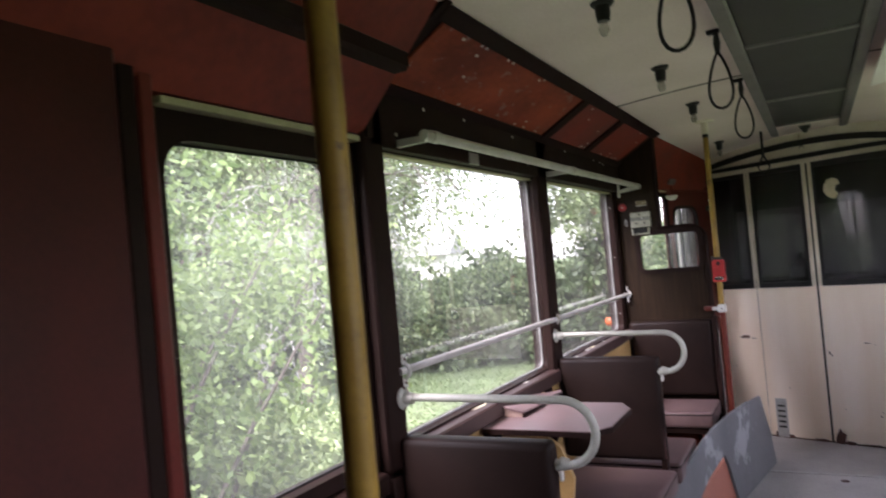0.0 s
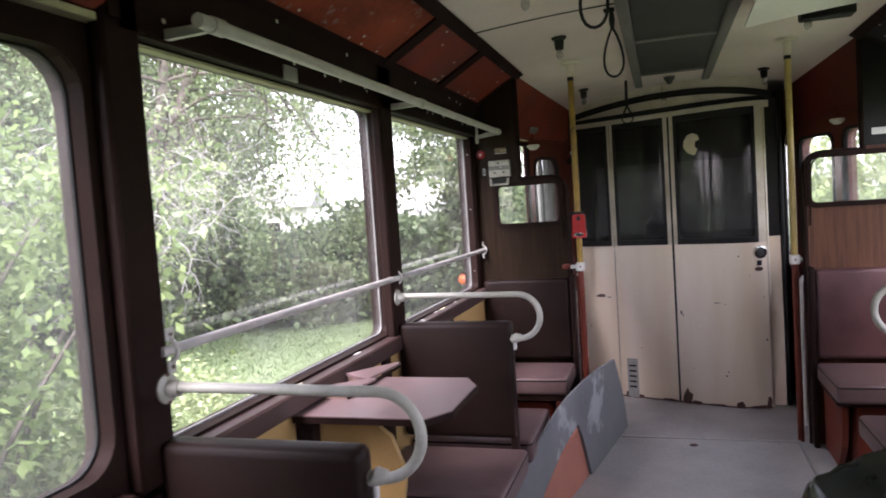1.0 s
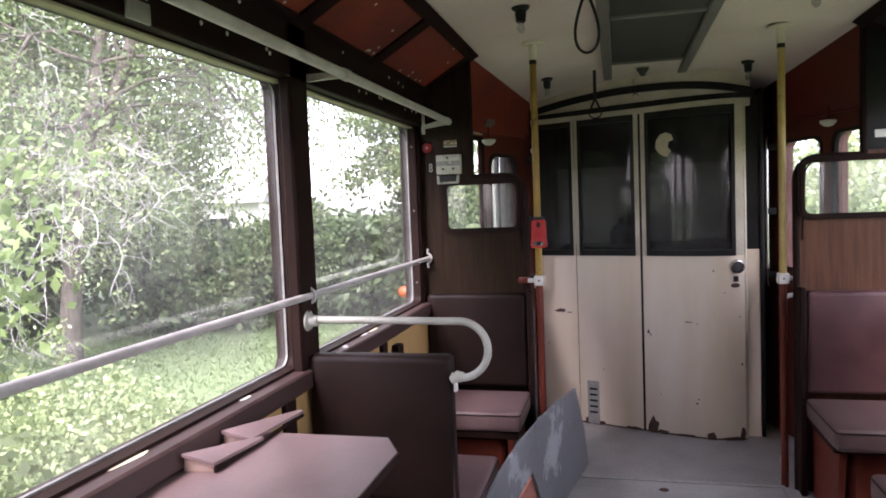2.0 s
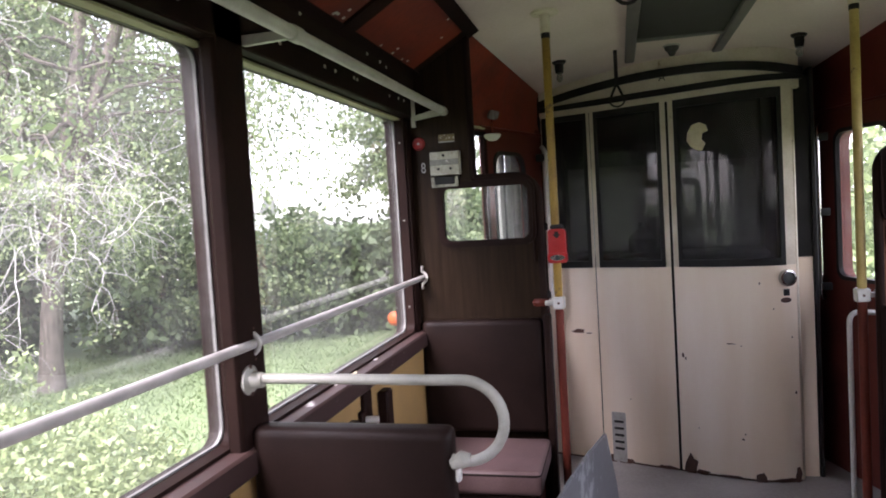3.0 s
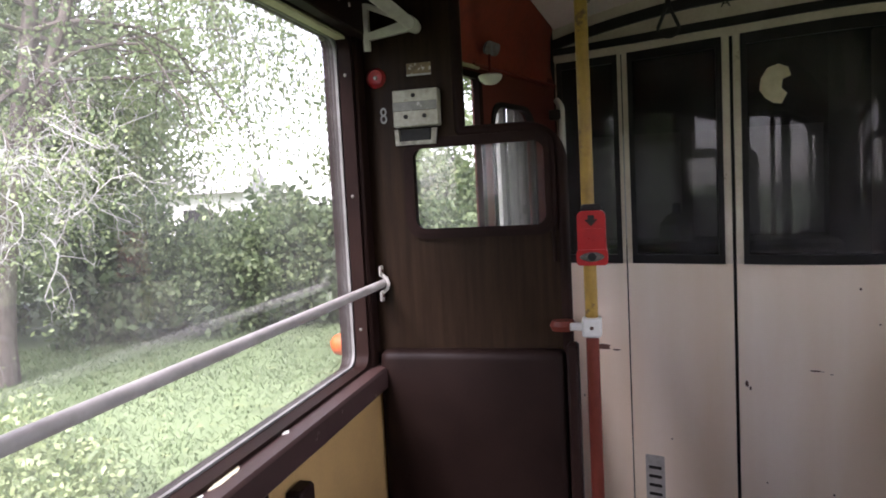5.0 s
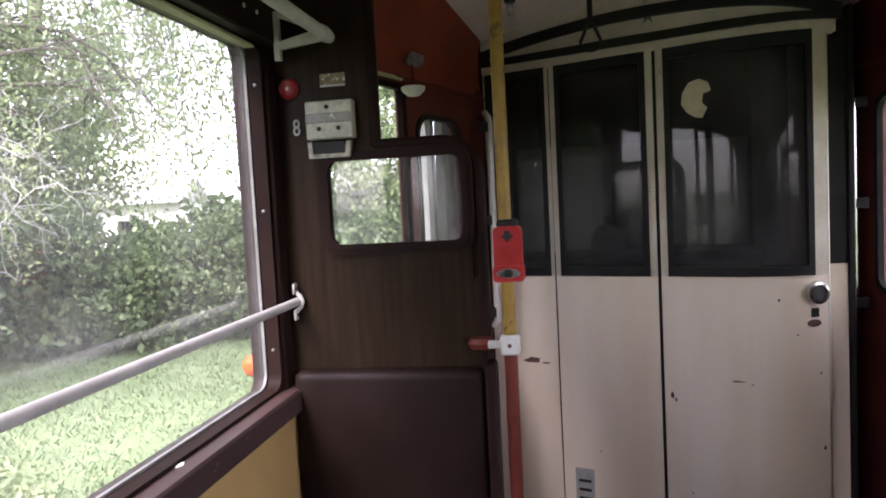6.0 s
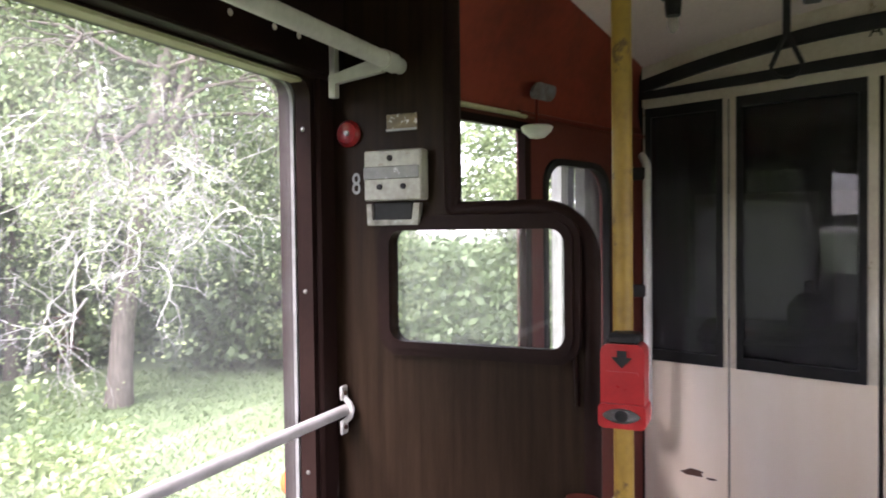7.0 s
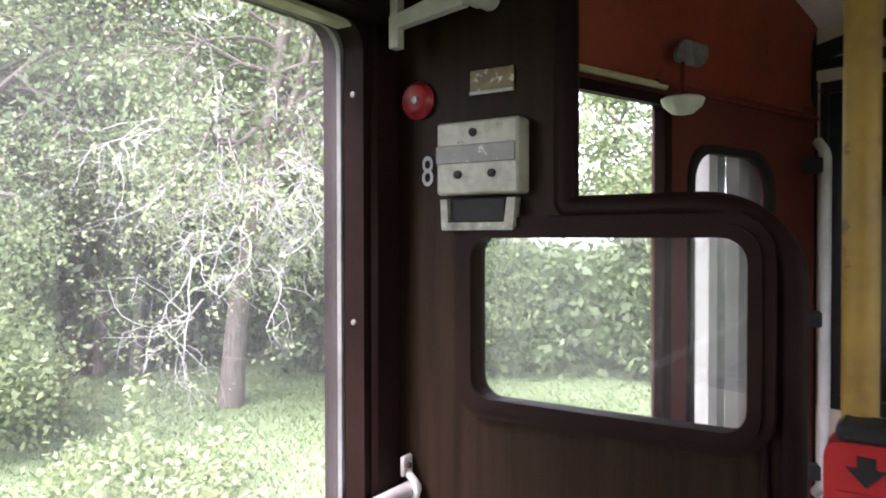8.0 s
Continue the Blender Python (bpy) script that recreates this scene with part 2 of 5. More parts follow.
M_HOUSE = surface("pale_render", (0.75, 0.74, 0.7), (0.62, 0.6, 0.56), 0.8, scale=1)
M_TILE = surface("grey_roof", (0.3, 0.29, 0.28), (0.2, 0.2, 0.19), 0.7, scale=3)
M_BARK = surface("grey_bark", (0.125, 0.107, 0.088), (0.06, 0.05, 0.041), 0.85, scale=8, stretch=(3, 3, 0.6), bump=0.8, fine=40)
M_TWIG = surface("bleached_twigs", (0.43, 0.42, 0.395), (0.3, 0.29, 0.27), 0.8, scale=8)
M_GROUND = surface("lawn_soil", (0.135, 0.185, 0.084), (0.09, 0.128, 0.054), 0.9, scale=1.3, fine=30, bump=0.7, spot=(0.19, 0.22, 0.09), spot_at=0.6, spot_scale=3.5)
M_GRASS = foliage("grass_blades", (0.165, 0.228, 0.102), (0.125, 0.182, 0.078), 0.45)
M_LEAF = foliage("fresh_leaves", (0.27, 0.335, 0.158), (0.1, 0.148, 0.063), 0.45)
M_LEAF_PALE = foliage("pale_leaves", (0.33, 0.4, 0.185), (0.13, 0.185, 0.078), 0.4)
M_LEAF_NEAR = foliage("mid_green_leaves", (0.275, 0.37, 0.135), (0.09, 0.142, 0.05), 0.42)
# The wood's deep shade is put into this darker leaf colour.
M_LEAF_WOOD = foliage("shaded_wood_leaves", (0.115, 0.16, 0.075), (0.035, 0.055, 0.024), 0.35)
M_LEAF_DEEP = foliage("deep_leaves", (0.17, 0.235, 0.11), (0.058, 0.09, 0.04), 0.42)


# ---- mesh helpers ----
def part(name, bm, material, parent=None, label="", smooth=True):
    """Links a bmesh as one mesh object, under a thing or a part where one is given."""
    me = bpy.data.meshes.new(name)
    if isinstance(bm, bmesh.types.BMesh):
        bm.to_mesh(me)
        bm.free()
    else:
        me.from_pydata(bm[0], [], bm[1])
    if smooth:
        for p in me.polygons:
            p.use_smooth = True
        me.set_sharp_from_angle(angle=radians(38))
    me.materials.append(material)
    ob = new(name, me)
    if parent:
        ob.parent = parent
    if label:
        ob["label"] = label
    return ob


def thing(name, at, label, category, group="", kind="", turn=0):
    ob = new(name)
    ob.empty_display_size = 0.1
    ob.matrix_basis = pose(*at, 0, 0, turn)
    return tagged(ob, label, category, group, kind)


def setting(name, bm, material, label, parent=None, smooth=True):
    return tagged(part(name, bm, material, parent, "", smooth), label, "", "", "structure")


def box(x0, x1, y0, y1, z0, z1, r=0.003, bm=None, seg=1):
    own = bmesh.new()
    bmesh.ops.create_cube(own, size=1.0)
    for v in own.verts:
        v.co = Vector((x0 + (v.co.x + 0.5) * (x1 - x0), y0 + (v.co.y + 0.5) * (y1 - y0), z0 + (v.co.z + 0.5) * (z1 - z0)))
    if r:
        r = min(r, 0.45 * min(abs(x1 - x0), abs(y1 - y0), abs(z1 - z0)))
        bmesh.ops.bevel(own, geom=own.edges[:], offset=r, segments=seg, affect="EDGES", profile=0.6)
    bmesh.ops.recalc_face_normals(own, faces=own.faces[:])
    return join(bm, own)


def join(bm, own):
    if bm is None:
        return own
    me = bpy.data.meshes.new("tmp")
    own.to_mesh(me)
    own.free()
    bm.from_mesh(me)
    bpy.data.meshes.remove(me)
    return bm


def tube(points, r, n=12, bm=None, radii=None):
    """A round bar along points."""
    own = bmesh.new()
    pts = [Vector(p) for p in points]
    rings, side = [], None
    for i, p in enumerate(pts):
        d = (pts[min(i + 1, len(pts) - 1)] - pts[max(i - 1, 0)]).normalized()
        if side is None:
            side = d.cross(Vector((0, 0, 1)) if abs(d.z) < 0.9 else Vector((1, 0, 0))).normalized()
        side = (side - d * side.dot(d)).normalized()
        up = d.cross(side)
        rad = radii[i] if radii else r
        rings.append([own.verts.new(p + rad * (math.cos(2 * math.pi * k / n) * side + math.sin(2 * math.pi * k / n) * up)) for k in range(n)])
    for a, b in zip(rings, rings[1:]):
        for k in range(n):
            own.faces.new((a[k], a[(k + 1) % n], b[(k + 1) % n], b[k]))
    own.faces.new(rings[0])
    own.faces.new(rings[-1])
    bmesh.ops.recalc_face_normals(own, faces=own.faces[:])
    return join(bm, own)


def lathe(profile, n=16, m=None, bm=None):
    """A turned shape: (radius, height) pairs round z, then moved by m."""
    own = bmesh.new()
    rings = [[own.verts.new((max(r, 1e-4) * math.cos(2 * math.pi * k / n), max(r, 1e-4) * math.sin(2 * math.pi * k / n), h)) for k in range(n)] for r, h in profile]
    for a, b in zip(rings, rings[1:]):
        for k in range(n):
            own.faces.new((a[k], a[(k + 1) % n], b[(k + 1) % n], b[k]))
    own.faces.new(rings[0])
    own.faces.new(rings[-1])
    bmesh.ops.recalc_face_normals(own, faces=own.faces[:])
    if m is not None:
        bmesh.ops.transform(own, matrix=m, verts=own.verts[:])
    return join(bm, own)


def bend(corners, r, n=6):
    """A polyline with its inner corners rounded."""
    c = [Vector(p) for p in corners]
    out = [c[0]]
    for a, b, d in zip(c, c[1:], c[2:]):
        u, v = (a - b), (d - b)
        k = min(r, 0.49 * u.length, 0.49 * v.length)
        p, q = b + u.normalized() * k, b + v.normalized() * k
        out += [p.lerp(b, i / n).lerp(b.lerp(q, i / n), i / n) for i in range(n + 1)]
    return out + [c[-1]]


def rounded(x0, x1, z0, z1, r, n=5):
    """A rounded rectangle as a loop of (a, b) pairs; r may be four radii from the lower left, against the clock."""
    r = r if isinstance(r, (tuple, list)) else (r,) * 4
    loop = []
    for (cx, cz, sx, sz, a0), q in zip(((x0, z0, 1, 1, 180), (x1, z0, -1, 1, 270), (x1, z1, -1, -1, 0), (x0, z1, 1, -1, 90)), r):
        if q <= 0:
            loop.append((cx, cz))
            continue
        for i in range(n + 1):
            a = radians(a0 + 90 * i / n)
            loop.append((cx + sx * q + q * math.cos(a), cz + sz * q + q * math.sin(a)))
    return loop


def plate(outer, holes, place, d0, d1, bm=None):
    """A board with holes: loops of (a, b) in its plane, place(a, b, depth) gives the world point."""
    own = bmesh.new()
    for loop in (outer, *holes):
        vs = [own.verts.new((a, b, 0)) for a, b in loop]
        for i in range(len(vs)):
            own.edges.new((vs[i], vs[(i + 1) % len(vs)]))
    bmesh.ops.triangle_fill(own, edges=own.edges[:], use_beauty=True, use_dissolve=False)
    ext = bmesh.ops.extrude_face_region(own, geom=own.faces[:])
    top = {g for g in ext["geom"] if isinstance(g, bmesh.types.BMVert)}
    for v in own.verts:
        v.co = Vector(place(v.co.x, v.co.y, d1 if v in top else d0))
    bmesh.ops.recalc_face_normals(own, faces=own.faces[:])
    return join(bm, own)


def on_x(a, b, d):
    return (d, a, b)


def on_y(a, b, d):
    return (a, d, b)


def on_z(a, b, d):
    return (a, b, d)


def text_mesh(name, body, size, m, material, parent=None):
    cu = bpy.data.curves.new(name, "FONT")
    cu.body, cu.size, cu.align_x, cu.align_y, cu.extrude = body, size, "CENTER", "CENTER", 0.0006
    tmp = new(name, cu)
    bpy.context.view_layer.update()
    me = bpy.data.meshes.new_from_object(tmp.evaluated_get(bpy.context.evaluated_depsgraph_get()))
    bpy.data.objects.remove(tmp)
    bpy.data.curves.remove(cu)
    me.transform(m)
    me.materials.clear()
    me.materials.append(material)
    ob = new(name, me)
    if parent:
        ob.parent = parent
    return ob


# ---- the car's shell ----
FLOOR, STEP_Y = 0.10, 4.50
IN, OUT = 1.06, 1.17            # inner and outer face of the side walls
SILL, HEAD = 0.945, 1.785
PART_Y0, PART_Y1 = 4.47, 4.50   # the wooden partitions


def side_x(y):
    """Half width of the tapering vestibule."""
    return 1.10 - 0.32 * (y - 4.5)


def roof(x, y):
    """Underside of the ceiling."""
    t = min(1.0, max(0.0, (y - 4.5) / 1.25))
    w = 0.82 - 0.14 * t
    return 2.145 - 0.035 * t - (0.045 + 0.035 * t) * (x / w) ** 2


def ceiling_mesh():
    own = bmesh.new()
    ys = [-1.7 + 6.2 * i / 20 for i in range(21)] + [4.5 + 1.4 * i / 6 for i in range(1, 7)]
    rows = []
    for y in ys:
        t = min(1.0, max(0.0, (y - 4.5) / 1.25))
        w = 0.83 - 0.14 * t
        rows.append([own.verts.new((w * k / 8, y, roof(w * k / 8, y))) for k in range(-8, 9)])
    for a, b in zip(rows, rows[1:]):
        for k in range(16):
            own.faces.new((a[k], b[k], b[k + 1], a[k + 1]))
    ext = bmesh.ops.extrude_face_region(own, geom=own.faces[:])
    for g in ext["geom"]:
        if isinstance(g, bmesh.types.BMVert):
            g.co.z += 0.05
    bmesh.ops.recalc_face_normals(own, faces=own.faces[:])
    return own


setting("ceiling", ceiling_mesh(), M_CEIL, "stained off-white painted curved tram ceiling")
setting("floor", box(-1.12, 1.12, -1.7, STEP_Y, 0.0, FLOOR, 0.004), M_FLOOR, "worn grey linoleum floor of the saloon")
setting("floor_vestibule", box(-1.2, 1.2, STEP_Y + 0.002, 7.4, -0.1, 0.0, 0.0), M_FLOOR, "worn grey linoleum floor of the vestibule")
setting("trim_step", box(-0.55, 0.52, STEP_Y - 0.02, STEP_Y + 0.006, FLOOR + 0.001, FLOOR + 0.005, 0.001), M_GREY_TAPE, "thin bright metal strip along the step edge")
setting("roof_outer", box(-1.25, 1.25, -1.7, 7.5, 2.24, 2.3, 0.0), M_DARK, "dark outer roof skin of the tram")
setting("wall_rear", box(-1.2, 1.2, -1.76, -1.7, -0.2, 2.3, 0.0), M_RED_DARK, "plain dark red end wall")

# floor hatch with its lifting handle and a frame line
lid = bmesh.new()
for b in ((0.50, 0.512, 4.02, 4.49), (0.50, 0.86, 4.02, 4.03)):
    box(b[0], b[1], b[2], b[3], FLOOR + 0.0005, FLOOR + 0.003, 0.0005, lid)
setting("trim_floor", lid, M_ALU, "thin worn metal strips set into the floor")
setting("trim_handle", lathe([(0.0, 0.0005), (0.022, 0.001), (0.019, 0.003), (0.0, 0.0035)], 14, pose(0.0, 4.39, FLOOR)), M_RUST, "small sunk lifting ring in the floor")

# ---- side walls of the saloon ----
WINDOWS = ((1.765, 3.07), (3.105, 4.405))
NARROW = (1.04, 1.662, 0.95, 1.738)


def side_wall(s, tag):
    def px(a, b, d):
        return (s * d, a, b)
    holes = [rounded(y0, y1, SILL, HEAD, 0.035) for y0, y1 in WINDOWS]
    holes.append(rounded(*NARROW, (0.06, 0.06, 0.1, 0.06)))
    # Unseen opening on the right, added to let light onto the near pole.
    if s > 0:
        holes.append(rounded(0.05, 0.95, SILL, HEAD, 0.04))
    outer = [(-1.7, -0.3), (4.5, -0.3), (4.5, 2.26), (-1.7, 2.26)]
    wall = setting("wall_" + tag, plate(outer, holes, px, 1.10, OUT), M_BROWN, "dark brown painted steel side wall of the tram", smooth=False)
    # panelling under the windows
    for i, (y0, y1) in enumerate(((1.75, 2.28), (2.35, 2.9), (2.97, 3.3), (3.36, 3.72), (3.79, 4.44))):
        part("panel", box(*sorted((s * 1.075, s * 1.098)), y0, y1, FLOOR, 0.884, 0.003), M_TAN, wall, "tan hardboard panel")
    for y in (1.72, 2.315, 2.935, 3.33, 3.755):
        part("post", box(*sorted((s * 1.062, s * 1.098)), y - 0.03, y + 0.03, FLOOR, 0.884, 0.004), M_BROWN, wall)
    # pillars between the windows
    for y0, y1, x in ((1.68, 1.782, IN), (3.02, 3.14, IN), (4.41, 4.468, 1.084)):
        part("pillar", box(*sorted((s * x, s * 1.098)), y0, y1, 0.9, 1.95, 0.008), M_BROWN, wall)
    for z in (1.045, 1.386, 1.688):
        part("screw", lathe([(0.0045, 0), (0.004, 0.002), (0, 0.003)], 8, pose(s * 1.111, 4.399, z, 90, 0, 0)), M_SCREW, wall)
    # ledge under the windows and the board over them
    part("ledge", box(*sorted((s * 1.05, s * 1.127)), 1.79, 4.468, 0.886, 0.943, 0.006), M_LEDGE, wall, "dark brown window ledge, paint worn through")
    rnd = random.Random(17)
    for y, w, d in ((3.70, 0.009, 0.055), (3.60, 0.008, 0.03), (3.91, 0.007, 0.014), (2.30, 0.01, 0.06), (2.74, 0.008, 0.03)):
        loop = [(s * (1.089 + w * math.cos(2 * math.pi * k / 12) * rnd.uniform(0.5, 1.15)), y + d * math.sin(2 * math.pi * k / 12) * rnd.uniform(0.6, 1.1)) for k in range(12)]
        part("paint_chip", plate(loop, [], on_z, 0.942, 0.9445), M_PAINT_SPLASH if d > 0.05 else M_WHITE, wall, "pale patch where the ledge's paint has peeled", smooth=False)
    part("ledge", box(*sorted((s * 1.05, s * 1.13)), 1.0, 1.655, 0.86, 0.915, 0.006), M_BROWN, wall)
    part("headboard", box(*sorted((s * IN, s * 1.098)), 1.72, 4.468, HEAD - 0.002, 1.955, 0.004), M_BROWN, wall)
    for y0, y1 in WINDOWS:
        part("head_strip", box(*sorted((s * 1.098, s * 1.126)), y0 + 0.01, y1 - 0.01, HEAD - 0.012, HEAD - 0.004, 0.002), M_STRIP, wall, "pale olive strip over the window")
    part("head_strip", box(*sorted((s * 1.07, s * 1.12)), 1.03, 1.69, 1.79, 1.806, 0.002), M_STRIP, wall, "pale olive strip over the window")
    rnd = random.Random(5)
    for k in range(22):
        y, z = rnd.uniform(1.85, 4.4), rnd.choice((1.83, 1.93)) + rnd.uniform(-0.006, 0.006)
        part("screw", lathe([(0.006, 0), (0.005, 0.002), (0.0, 0.003)], 8, pose(s * IN, y, z, 0, -90 * s, 0)), M_WHITE, wall)
    return wall


def window_unit(n, s, y0, y1, z0, z1, r, pane_mat, label):
    def px(a, b, d):
        return (s * d, a, b)
    win = setting("window_%d" % n, plate(rounded(y0 - 0.012, y1 + 0.012, z0 - 0.012, z1 + 0.012, r), [rounded(y0 + 0.010, y1 - 0.010, z0 + 0.010, z1 - 0.010, r)], px, 1.130, 1.137), M_SEAL if z1 > 1.75 else M_BLACK, label)
    pane = part("pane", plate(rounded(y0, y1, z0, z1, r), [], px, 1.138, 1.142), pane_mat, win, "dusty clear glass", smooth=False)
    pane.visible_shadow = False
    inner = part("frame", plate(rounded(y0 - 0.02, y1 + 0.02, z0 - 0.02, z1 + 0.02, 0.02), [rounded(y0 + 0.006, y1 - 0.006, z0 + 0.006, z1 - 0.006, r)], px, 1.094, 1.127), M_BROWN, win, "dark brown window frame")
    return win


side_wall(-1, "left")
side_wall(1, "right")
num = 1
for s in (-1, 1):
    for y0, y1 in WINDOWS:
        window_unit(num, s, y0, y1, SILL, HEAD, 0.035, M_PANE, "large tram window with a grey seal in a dark brown frame")
        num += 1
    window_unit(num, s, *NARROW, 0.075, M_PANE_HAZY, "narrow hazy tram window in a dark brown frame")
    num += 1


def cove(s):
    """The slanted band between headboard and ceiling, with its red panels."""
    a, b = Vector((s * 1.062, 0, 1.95)), Vector((s * 0.80, 0, 2.108))
    n = Vector((-s * (b.z - a.z), 0, -abs(b.x - a.x))).normalized()

    def at(u, y, d):
        p = a.lerp(b, u) + n * d
        return (p.x, y, p.z)

    def slab(u0, u1, y0, y1, d0, d1, bm=None):
        return plate([(u0, y0), (u1, y0), (u1, y1), (u0, y1)], [], lambda u, y, d: at(u, y, d), d0, d1, bm)
    base = setting("cove_" + ("left" if s < 0 else "right"), slab(0, 1, 1.72, 4.468, -0.02, 0.0), M_BROWN, "dark brown slanted cove with faded red panels", smooth=False)
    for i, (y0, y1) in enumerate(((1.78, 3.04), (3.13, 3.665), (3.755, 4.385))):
        # Right panels are black: the shade up there is put into the colour.
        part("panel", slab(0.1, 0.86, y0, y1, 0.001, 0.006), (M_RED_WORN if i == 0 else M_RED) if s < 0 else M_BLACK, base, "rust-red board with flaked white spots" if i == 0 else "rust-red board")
    for y in (3.085, 3.71):
        part("batten", slab(0.04, 0.9, y - 0.04, y + 0.04, 0.0, 0.014), M_BROWN, base)
    part("batten", slab(0.86, 1.02, 1.72, 4.468, 0.0, 0.018), M_BROWN, base)
    part("batten", slab(-0.02, 0.1, 1.72, 4.468, 0.0, 0.012), M_BROWN, base)
    part("end_plate", plate([(s * 1.1, 1.80), (s * 1.1, 2.2), (s * 0.78, 2.2), (s * 0.78, 2.10), (s * 1.05, 1.94), (s * 1.05, 1.80)], [], on_y, 1.69, 1.72), M_BROWN, base)
    rnd = random.Random(9)
    for k in range(34):
        u, y = rnd.choice((0.13, 0.15, 0.8, 0.83, rnd.uniform(0.15, 0.8))), rnd.uniform(1.9, 4.3)
        p = Vector(at(u, y, 0.006))
        q = n.to_track_quat("Z", "Y").to_matrix().to_4x4()
        part("screw", lathe([(0.006, 0), (0.005, 0.0015), (0, 0.0025)], 8, Matrix.Translation(p) @ q), M_WHITE, base)
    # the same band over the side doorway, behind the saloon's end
    # The right band takes a darker red, its shade put into the colour.
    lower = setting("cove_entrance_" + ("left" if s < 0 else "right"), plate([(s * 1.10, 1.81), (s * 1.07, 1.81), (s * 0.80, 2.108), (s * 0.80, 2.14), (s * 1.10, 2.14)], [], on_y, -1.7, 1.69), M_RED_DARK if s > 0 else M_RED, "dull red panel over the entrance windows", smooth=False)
    part("beam", box(*sorted((s * 0.90, s * 0.955)), -1.7, 1.69, 1.945, 2.0, 0.01), M_BROWN, lower)
    return base


cove(-1)
cove(1)

# the entrance beside the saloon's start: a post, a red jamb and a closed dark door leaf
jamb = thing("entrance_door", (-1.0, 0.95, FLOOR), "closed dark red-brown folding door leaf with a black rubber edge", "door")
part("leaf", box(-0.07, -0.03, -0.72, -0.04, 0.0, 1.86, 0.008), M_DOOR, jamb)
part("edge", box(-0.075, -0.045, -0.038, 0.012, 0.0, 1.9, 0.01), M_BROWN, jamb, "black rubber edge")
part("jamb", box(-0.075, -0.05, 0.014, 0.05, 0.0, 1.78, 0.006), M_RED_DARK, jamb)

# ceiling seam, roof hatch, loose lining sheet
setting("trim_ceiling", tube([(x / 10, 3.44, roof(x / 10, 3.44) - 0.001) for x in range(-8, 9)], 0.004, 6), M_DARK, "dark seam between two ceiling sheets")
hatch = thing("roof_hatch", (0, 0, 2.12), "long dark ventilator panel in a dull aluminium frame along the ceiling", "ventilator")
for y0, y1 in ((0.2, 1.6), (1.63, 2.85), (2.88, 4.06), (4.1, 5.03)):
    part("panel", box(-0.185, 0.175, y0, y1, -0.004, 0.012, 0.003), M_DARK, hatch, "dark grey mesh panel")
for y in (1.615, 2.865, 4.08, 5.05):
    part("crossbar", box(-0.2, 0.19, y - 0.012, y + 0.012, -0.012, 0.014, 0.003), M_VENT_RAIL, hatch)
for x in (-0.21, 0.2):
    part("side_rail", box(x - 0.024, x + 0.024, 0.2, 5.5, -0.016, 0.016, 0.006), M_VENT_RAIL, hatch)


def lining():
    own = bmesh.new()
    nx, ny = 10, 14
    rows = []
    for j in range(ny + 1):
        y = 1.9 + 1.86 * j / ny
        row = []
        for i in range(nx + 1):
            u = i / nx
            x = 0.25 + 0.54 * u
            sag = 0.085 * (1 - u) ** 1.2 * (0.5 + 0.5 * j / ny) + 0.004 * math.sin(5 * y + 3 * u)
            row.append(own.verts.new((x, y, roof(x, y) - 0.006 - sag)))
        rows.append(row)
    for a, b in zip(rows, rows[1:]):
        for i in range(nx):
            own.faces.new((a[i], b[i], b[i + 1], a[i + 1]))
    ext = bmesh.ops.extrude_face_region(own, geom=own.faces[:])
    for g in ext["geom"]:
        if isinstance(g, bmesh.types.BMVert):
            g.co.z += 0.009
    bmesh.ops.recalc_face_normals(own, faces=own.faces[:])
    return own


tagged(part("ceiling_sheet", lining(), M_LINING), "loose white lining sheet sagging from the ceiling", "ceiling panel")


